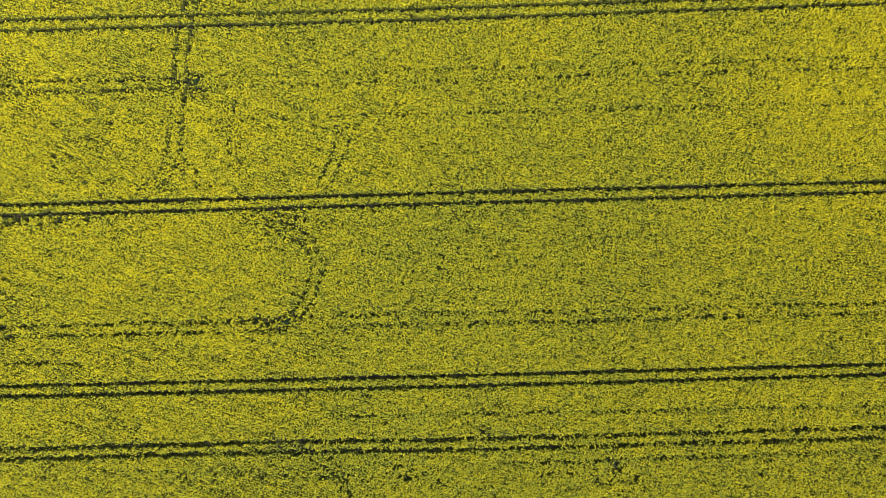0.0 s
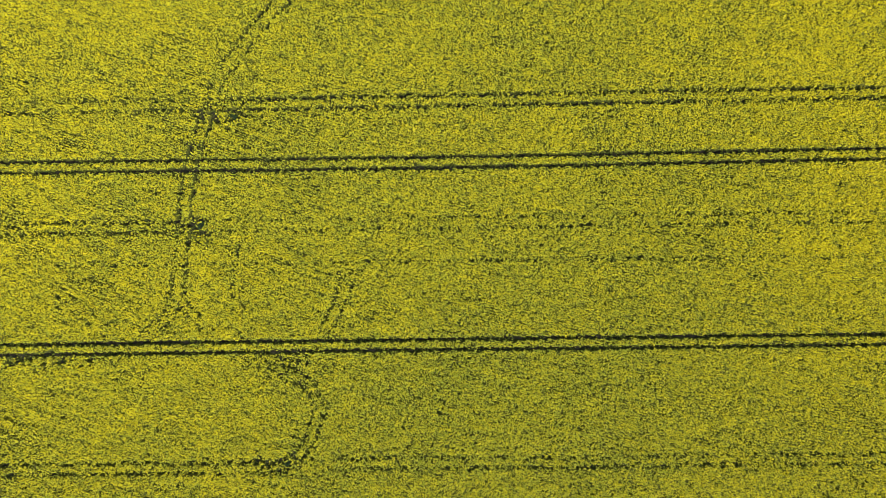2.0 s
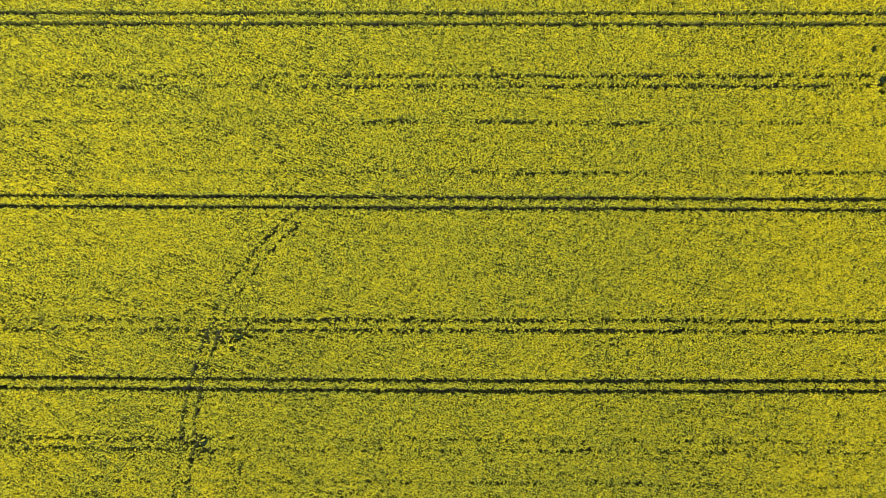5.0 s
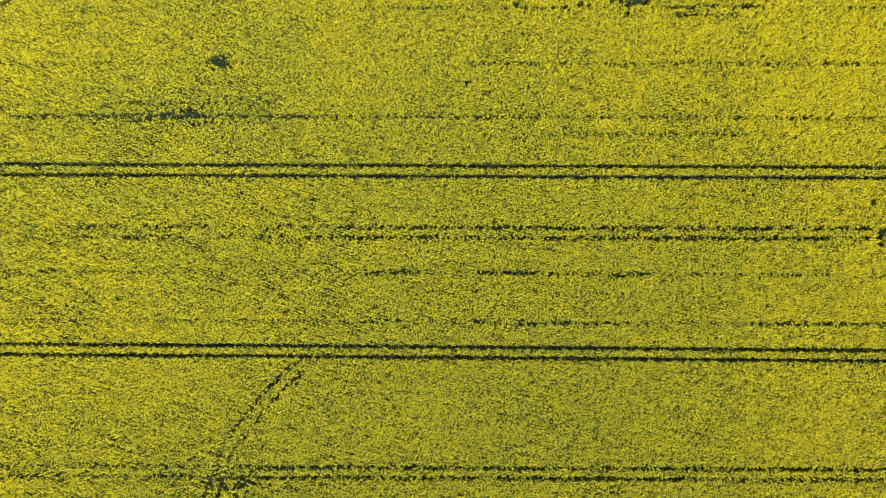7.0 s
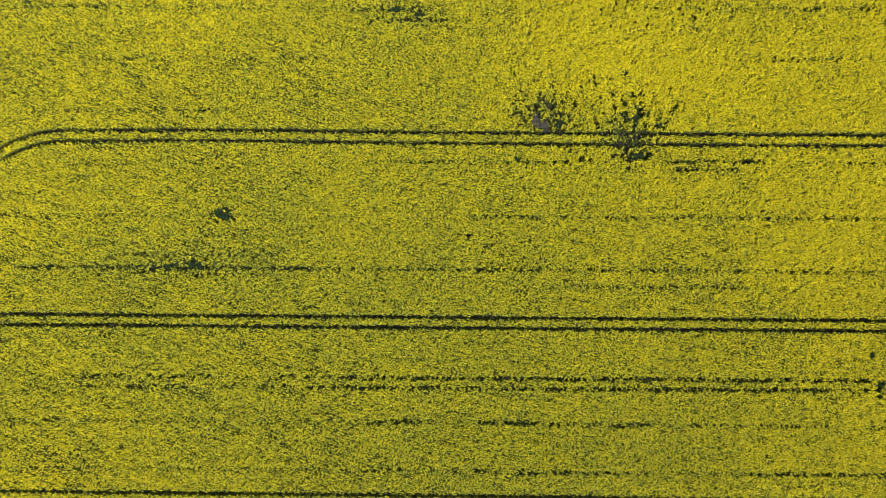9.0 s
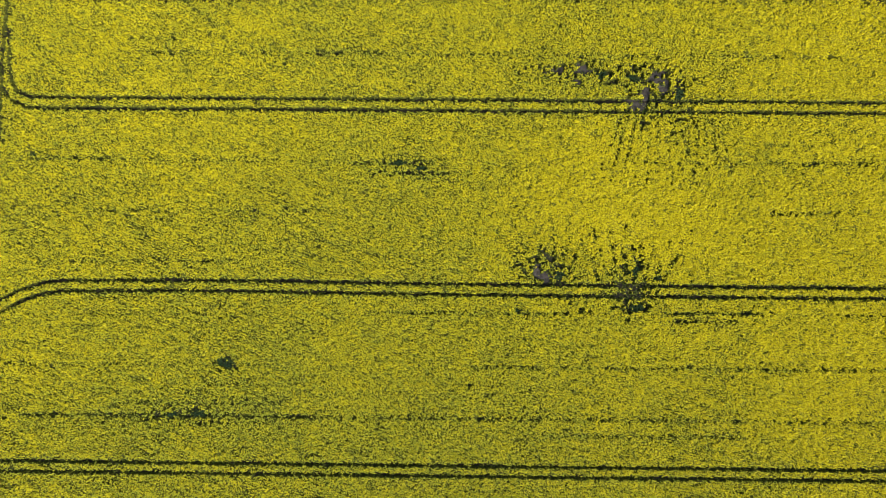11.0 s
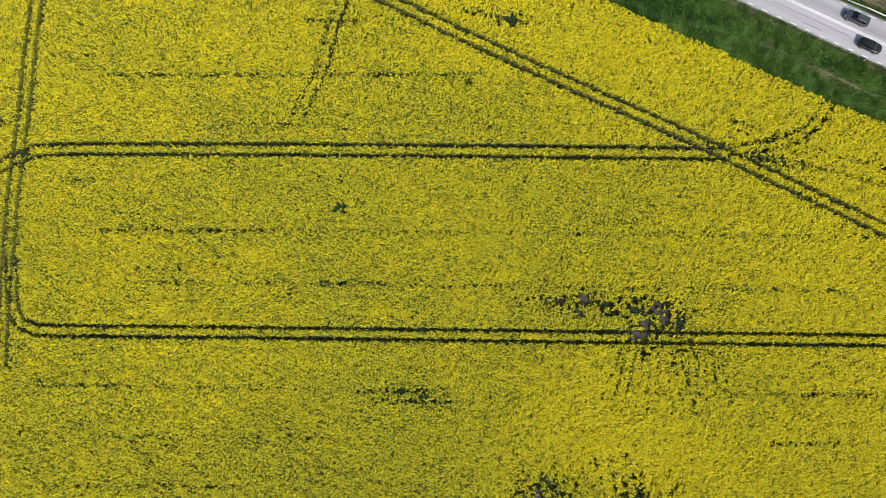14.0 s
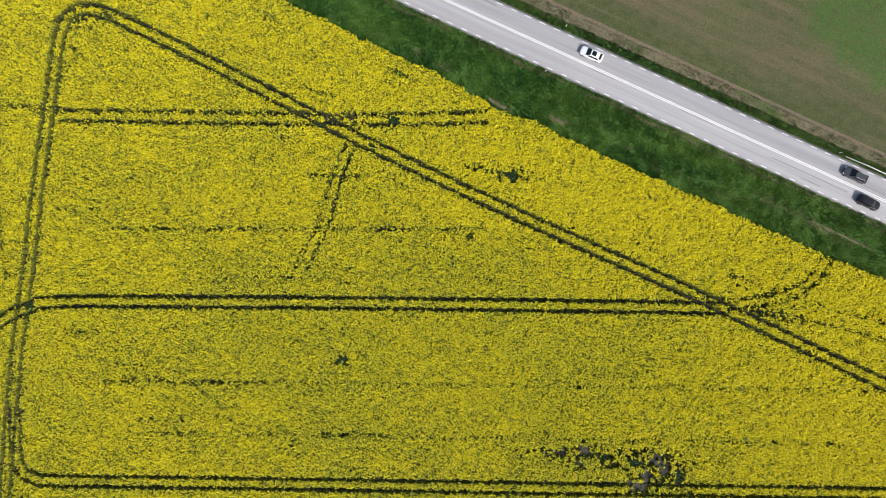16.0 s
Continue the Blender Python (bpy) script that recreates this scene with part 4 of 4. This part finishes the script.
def dry_place(u, rng):
    """Along the ditch, at the shoulder, and in a few dead patches."""
    pick = rng.uniform(0, 1, len(u))
    ditch = -9.6 + 0.5 * np.sin(u * 0.2) + rng.normal(0, 0.45, len(u))
    bank = -4.85 + 0.2 * np.sin(u * 0.5) + rng.normal(0, 0.22, len(u))
    dead = -11.6 + rng.normal(0, 0.35, len(u))
    keep = value_noise(u, u * 0, 5, 77) > 0.45
    n = np.where((u > 26) & (pick < 0.6), ditch, bank)
    return np.where((np.abs(u + 5.5) < 2.4) | (np.abs(u + 29.5) < 2), np.where(pick < 0.8, dead, bank), np.where(keep | (pick > 0.6), n, bank))


tufts("dry_grass", "bleached dry grass along the ditch", 5200, (-60, 78), dry_place, STRAW, 0.16, 0.2, 54, lambda u, n: verge_z(u, n) + 0.08)


# ---------------------------------------------------------------- cars, guard rail, marker posts
def paint(name, c, rough=0.25, metal=0.0, spec=0.5):
    return Mat(name, rough, metal, spec).flat(c).m


WHITE_PAINT, BLACK_PAINT, GREY_PAINT = paint("white_car_paint", (0.82, 0.82, 0.82)), paint("black_car_paint", (0.012, 0.012, 0.014)), paint("dark_grey_car_paint", (0.05, 0.055, 0.065))
GLASS, RUBBER, ALLOY = paint("tinted_glass", (0.01, 0.012, 0.015), 0.08), paint("tyre_rubber", (0.02, 0.02, 0.02), 0.85), paint("alloy", (0.5, 0.5, 0.52), 0.35, 0.9)
LAMP_CLEAR, LAMP_RED, TRIM = paint("clear_lamp_glass", (0.6, 0.6, 0.62), 0.1), paint("red_lamp_glass", (0.25, 0.01, 0.01), 0.15), paint("black_trim", (0.02, 0.02, 0.02), 0.6)
ZINC = Mat("galvanised_steel", 0.45, 0.6)
ZINC.color(ZINC.ramp(ZINC.noise(3, 3), [(0.3, (0.42, 0.43, 0.44)), (0.7, (0.56, 0.57, 0.58))]))
ZINC, POST_WHITE, REFLEX = ZINC.m, paint("white_plastic", (0.78, 0.78, 0.76), 0.5), paint("reflector", (0.5, 0.5, 0.45), 0.2)


def loft(rings):
    """A closed skin over rings of equally many places, capped at both ends."""
    bm = bmesh.new()
    rows = [[bm.verts.new(p) for p in r] for r in rings]
    n = len(rows[0])
    for a, b in zip(rows, rows[1:]):
        for k in range(n):
            bm.faces.new((a[k], a[(k + 1) % n], b[(k + 1) % n], b[k]))
    bm.faces.new(rows[0][::-1])
    bm.faces.new(rows[-1])
    bmesh.ops.recalc_face_normals(bm, faces=bm.faces)
    return bm


def slab(corners, thick):
    """A thin panel over four corners, thickened outwards."""
    bm = bmesh.new()
    c = [Vector(p) for p in corners]
    nrm = (c[1] - c[0]).cross(c[3] - c[0]).normalized() * thick
    lo, hi = [bm.verts.new(p - nrm) for p in c], [bm.verts.new(p + nrm) for p in c]
    bm.faces.new(lo[::-1])
    bm.faces.new(hi)
    for k in range(4):
        bm.faces.new((lo[k], lo[(k + 1) % 4], hi[(k + 1) % 4], hi[k]))
    bmesh.ops.recalc_face_normals(bm, faces=bm.faces)
    return bm


def block(x0, x1, y0, y1, z0, z1, bevel=0.02):
    bm = bmesh.new()
    bmesh.ops.create_cube(bm, size=1, matrix=Matrix.Translation(((x0 + x1) / 2, (y0 + y1) / 2, (z0 + z1) / 2)) @ Matrix.Diagonal((x1 - x0, y1 - y0, z1 - z0, 1)))
    if bevel:
        bmesh.ops.bevel(bm, geom=bm.edges[:], offset=bevel, segments=2, affect="EDGES", profile=0.6)
    return bm


def turned(profile, sides=20):
    """A solid of revolution about y, from pairs of radius and place along y."""
    return loft([[(r * math.cos(6.2832 * k / sides), y, r * math.sin(6.2832 * k / sides)) for k in range(sides)] for r, y in profile])


def lerp(a, b, s):
    return tuple(p + (q - p) * s for p, q in zip(a, b))


def car(u, n, heading, body_paint, label, long=4.7, sunroof=False, estate=False, rails=False):
    """A passenger car that stands on the road; heading 0 drives to the road's right end."""
    root = tagged(new("car", None), label, "car", "cars on the road")
    h = long / 2
    rings = []
    for x, w, z0, z1 in ((-1.0, 0.46, 0.42, 0.80), (-0.99, 0.62, 0.36, 0.88), (-0.96, 0.75, 0.3, 0.94), (-0.9, 0.83, 0.24, 0.98), (-0.78, 0.885, 0.2, 1.0), (-0.5, 0.915, 0.2, 0.98), (0.0, 0.915, 0.2, 0.95),
                         (0.3, 0.915, 0.2, 0.94), (0.55, 0.90, 0.2, 0.88), (0.75, 0.86, 0.2, 0.81), (0.88, 0.79, 0.22, 0.74), (0.95, 0.69, 0.26, 0.68), (0.985, 0.56, 0.32, 0.62), (1.0, 0.38, 0.38, 0.56)):
        zm = z0 + (z1 - z0) * 0.6
        half = [(w * 0.9, z0), (w, z0 + 0.12), (w, zm), (w * 0.95, z1 - 0.05), (w * 0.82, z1), (w * 0.4, z1 + 0.025)]
        rings.append([(x * h, y, z) for y, z in half] + [(x * h, -y, z) for y, z in half[::-1]])
    part("body", loft(rings), body_paint, root, smooth=True)
    zr = 1.47
    rear_top, rear_foot = (-0.62, -0.88) if sunroof else (-0.72, -0.9)
    base = {"f": (0.46 * h, 0.78, 0.93), "r": (rear_foot * h, 0.76, 0.96)}
    roof = {"f": (0.10 * h, 0.60, zr - 0.03), "r": (rear_top * h, 0.58, zr - 0.05)}
    mid_b, mid_r = (-0.2 * h, 0.83, 0.94), (-0.22 * h, 0.63, zr)
    cab = []
    for b, t in ((base["f"], roof["f"]), (mid_b, mid_r), (base["r"], roof["r"])):
        cab.append([(b[0], b[1], b[2] - 0.05), lerp(b, t, 0.5), (t[0], t[1], t[2]), (t[0], t[1] * 0.6, t[2] + 0.035), (t[0], -t[1] * 0.6, t[2] + 0.035), (t[0], -t[1], t[2]),
                    (lerp(b, t, 0.5)[0], -lerp(b, t, 0.5)[1], lerp(b, t, 0.5)[2]), (b[0], -b[1], b[2] - 0.05)])
    part("cabin", loft(cab), body_paint, root)
    f0, f1, r0, r1 = base["f"], roof["f"], base["r"], roof["r"]
    part("windscreen", slab([(f0[0] - 0.01, -0.70, f0[2] + 0.03), (f0[0] - 0.01, 0.70, f0[2] + 0.03), (f1[0] + 0.05, 0.55, f1[2] - 0.0), (f1[0] + 0.05, -0.55, f1[2] - 0.0)], 0.03), GLASS, root, "dark tinted windscreen")
    part("rear_window", slab([(r0[0] + 0.08, 0.64, r0[2] + 0.08), (r0[0] + 0.08, -0.64, r0[2] + 0.08), (r1[0] - 0.05, -0.52, r1[2] - 0.01), (r1[0] - 0.05, 0.52, r1[2] - 0.01)], 0.03), GLASS, root, "dark tinted rear window")
    for sy in (1, -1):
        for (b0, t0), (b1, t1), ends in (((f0, f1), (mid_b, mid_r), (0.16, 0.97)), ((mid_b, mid_r), (r0, r1), (0.03, 0.84))):
            p = [lerp(lerp(b0, b1, ends[0]), lerp(t0, t1, ends[0]), 0.12), lerp(lerp(b0, b1, ends[1]), lerp(t0, t1, ends[1]), 0.12),
                 lerp(lerp(b0, b1, ends[1]), lerp(t0, t1, ends[1]), 0.88), lerp(lerp(b0, b1, ends[0]), lerp(t0, t1, ends[0]), 0.88)]
            part("side_window", slab([(q[0], sy * q[1], q[2]) for q in p], 0.022), GLASS, root, "dark tinted side window")
        part("mirror", block(0.33 * h, 0.33 * h + 0.12, min(sy * 0.9, sy * 1.07), max(sy * 0.9, sy * 1.07), 0.92, 1.05, 0.03), body_paint, root)
        part("headlight", block(0.9 * h, 0.965 * h, min(sy * 0.48, sy * 0.76), max(sy * 0.48, sy * 0.76), 0.58, 0.72, 0.03), LAMP_CLEAR, root, "clear headlight")
        part("tail_light", block(-0.985 * h, -0.93 * h, min(sy * 0.5, sy * 0.84), max(sy * 0.5, sy * 0.84), 0.76, 0.9, 0.03), LAMP_RED, root, "red tail light")
        if rails:
            part("roof_rail", block(-0.66 * h, -0.02 * h, sy * 0.55 - 0.02, sy * 0.55 + 0.02, zr + 0.0, zr + 0.055, 0.012), ALLOY, root, "bright metal roof rail")
    if sunroof:
        part("sunroof", block(-0.36 * h, 0.02 * h, -0.44, 0.44, zr - 0.0, zr + 0.048, 0.01), GLASS, root, "large black glass sunroof")
    part("bumper", block(-1.01 * h, -0.96 * h, -0.6, 0.6, 0.3, 0.46, 0.02), TRIM, root)
    part("grille", block(0.985 * h, 1.005 * h, -0.4, 0.4, 0.4, 0.54, 0.01), TRIM, root)
    for x in (0.60 * h, -0.60 * h):
        for sy in (1, -1):
            hub = part("wheel", turned([(0.2, -0.1), (0.31, -0.11), (0.335, -0.07), (0.335, 0.07), (0.31, 0.11), (0.2, 0.1)]), RUBBER, root, smooth=True)
            hub.location = (x, sy * 0.83, 0.335)
            part("rim", turned([(0.21, -0.112), (0.19, -0.06), (0.19, 0.06), (0.21, 0.112)]), ALLOY, hub, "pale alloy rim")
    z = ROAD_Z + 0.05 * (1 - abs(n) / 3.6)
    root.matrix_world = Matrix.Translation((*ROAD_AT, 0)) @ Matrix.Rotation(ROAD_TURN, 4, "Z") @ pose(u, n, z, 0, 0, heading)
    return root


car(-5.5, 1.9, 180, WHITE_PAINT, "white hatchback car with black glass sunroof on the road", 4.45, sunroof=True, estate=True)
car(48.7, 1.85, 180, GREY_PAINT, "dark grey estate car with bright roof rails on the road", 4.7, estate=True, rails=True)
car(53.2, -1.75, 0, BLACK_PAINT, "black hatchback car on the road", 4.4, estate=True)


def marker_post(u, n):
    root = tagged(new("marker_post", None), "white plastic roadside marker post with dark band", "marker post", "posts along the road")
    part("post", loft([[(-0.06, -0.05, 0), (0.06, -0.05, 0), (0.06, 0.05, 0), (-0.06, 0.05, 0)], [(-0.055, -0.045, 1.0), (0.055, -0.045, 1.0), (0.055, 0.045, 1.0), (-0.055, 0.045, 1.0)],
                       [(-0.03, -0.03, 1.08), (0.05, -0.03, 1.02), (0.05, 0.03, 1.02), (-0.03, 0.03, 1.08)]]), POST_WHITE, root)
    part("band", block(-0.062, 0.062, -0.052, 0.052, 0.78, 0.95, 0.004), TRIM, root, "black band")
    part("reflector", block(-0.066, -0.06, -0.025, 0.025, 0.82, 0.91, 0.0), REFLEX, root, "pale reflector")
    root.matrix_world = Matrix.Translation((*ROAD_AT, 0)) @ Matrix.Rotation(ROAD_TURN, 4, "Z") @ pose(u, n, 0.28, 0, 0, 4 * math.sin(u))


for u, n in ((-12.0, 4.95), (-12.0, -4.4), (44.7, 4.7), (53.6, -4.3)):
    marker_post(u, n)


def guard_rail(u0, u1, n):
    root = tagged(new("guard_rail", None), "galvanised steel guard rail on posts beside the road", "guard rail")
    prof = [(0.0, 0.0), (0.05, 0.04), (0.05, 0.09), (0.0, 0.13), (0.0, 0.18), (0.05, 0.22), (0.05, 0.27), (0.0, 0.31), (-0.02, 0.31), (0.03, 0.265), (0.03, 0.225), (-0.02, 0.18), (-0.02, 0.13), (0.03, 0.085), (0.03, 0.045), (-0.02, 0.0)]
    stations = [(0, 0.02), (2, 0.22), (4, 0.44)] + [(k, 0.44) for k in range(8, int(u1 - u0) + 1, 4)]
    part("rail", loft([[(a, -p, z + q) for p, q in prof] for a, z in stations]), ZINC, root)
    for a, z in stations[1:]:
        part("post", block(a - 0.03, a + 0.03, 0.01, 0.12, -0.2, z + 0.28, 0.006), ZINC, root)
    root.matrix_world = Matrix.Translation((*ROAD_AT, 0)) @ Matrix.Rotation(ROAD_TURN, 4, "Z") @ pose(u0, n, 0.32)


guard_rail(46.0, 94.0, 4.5)

crop()
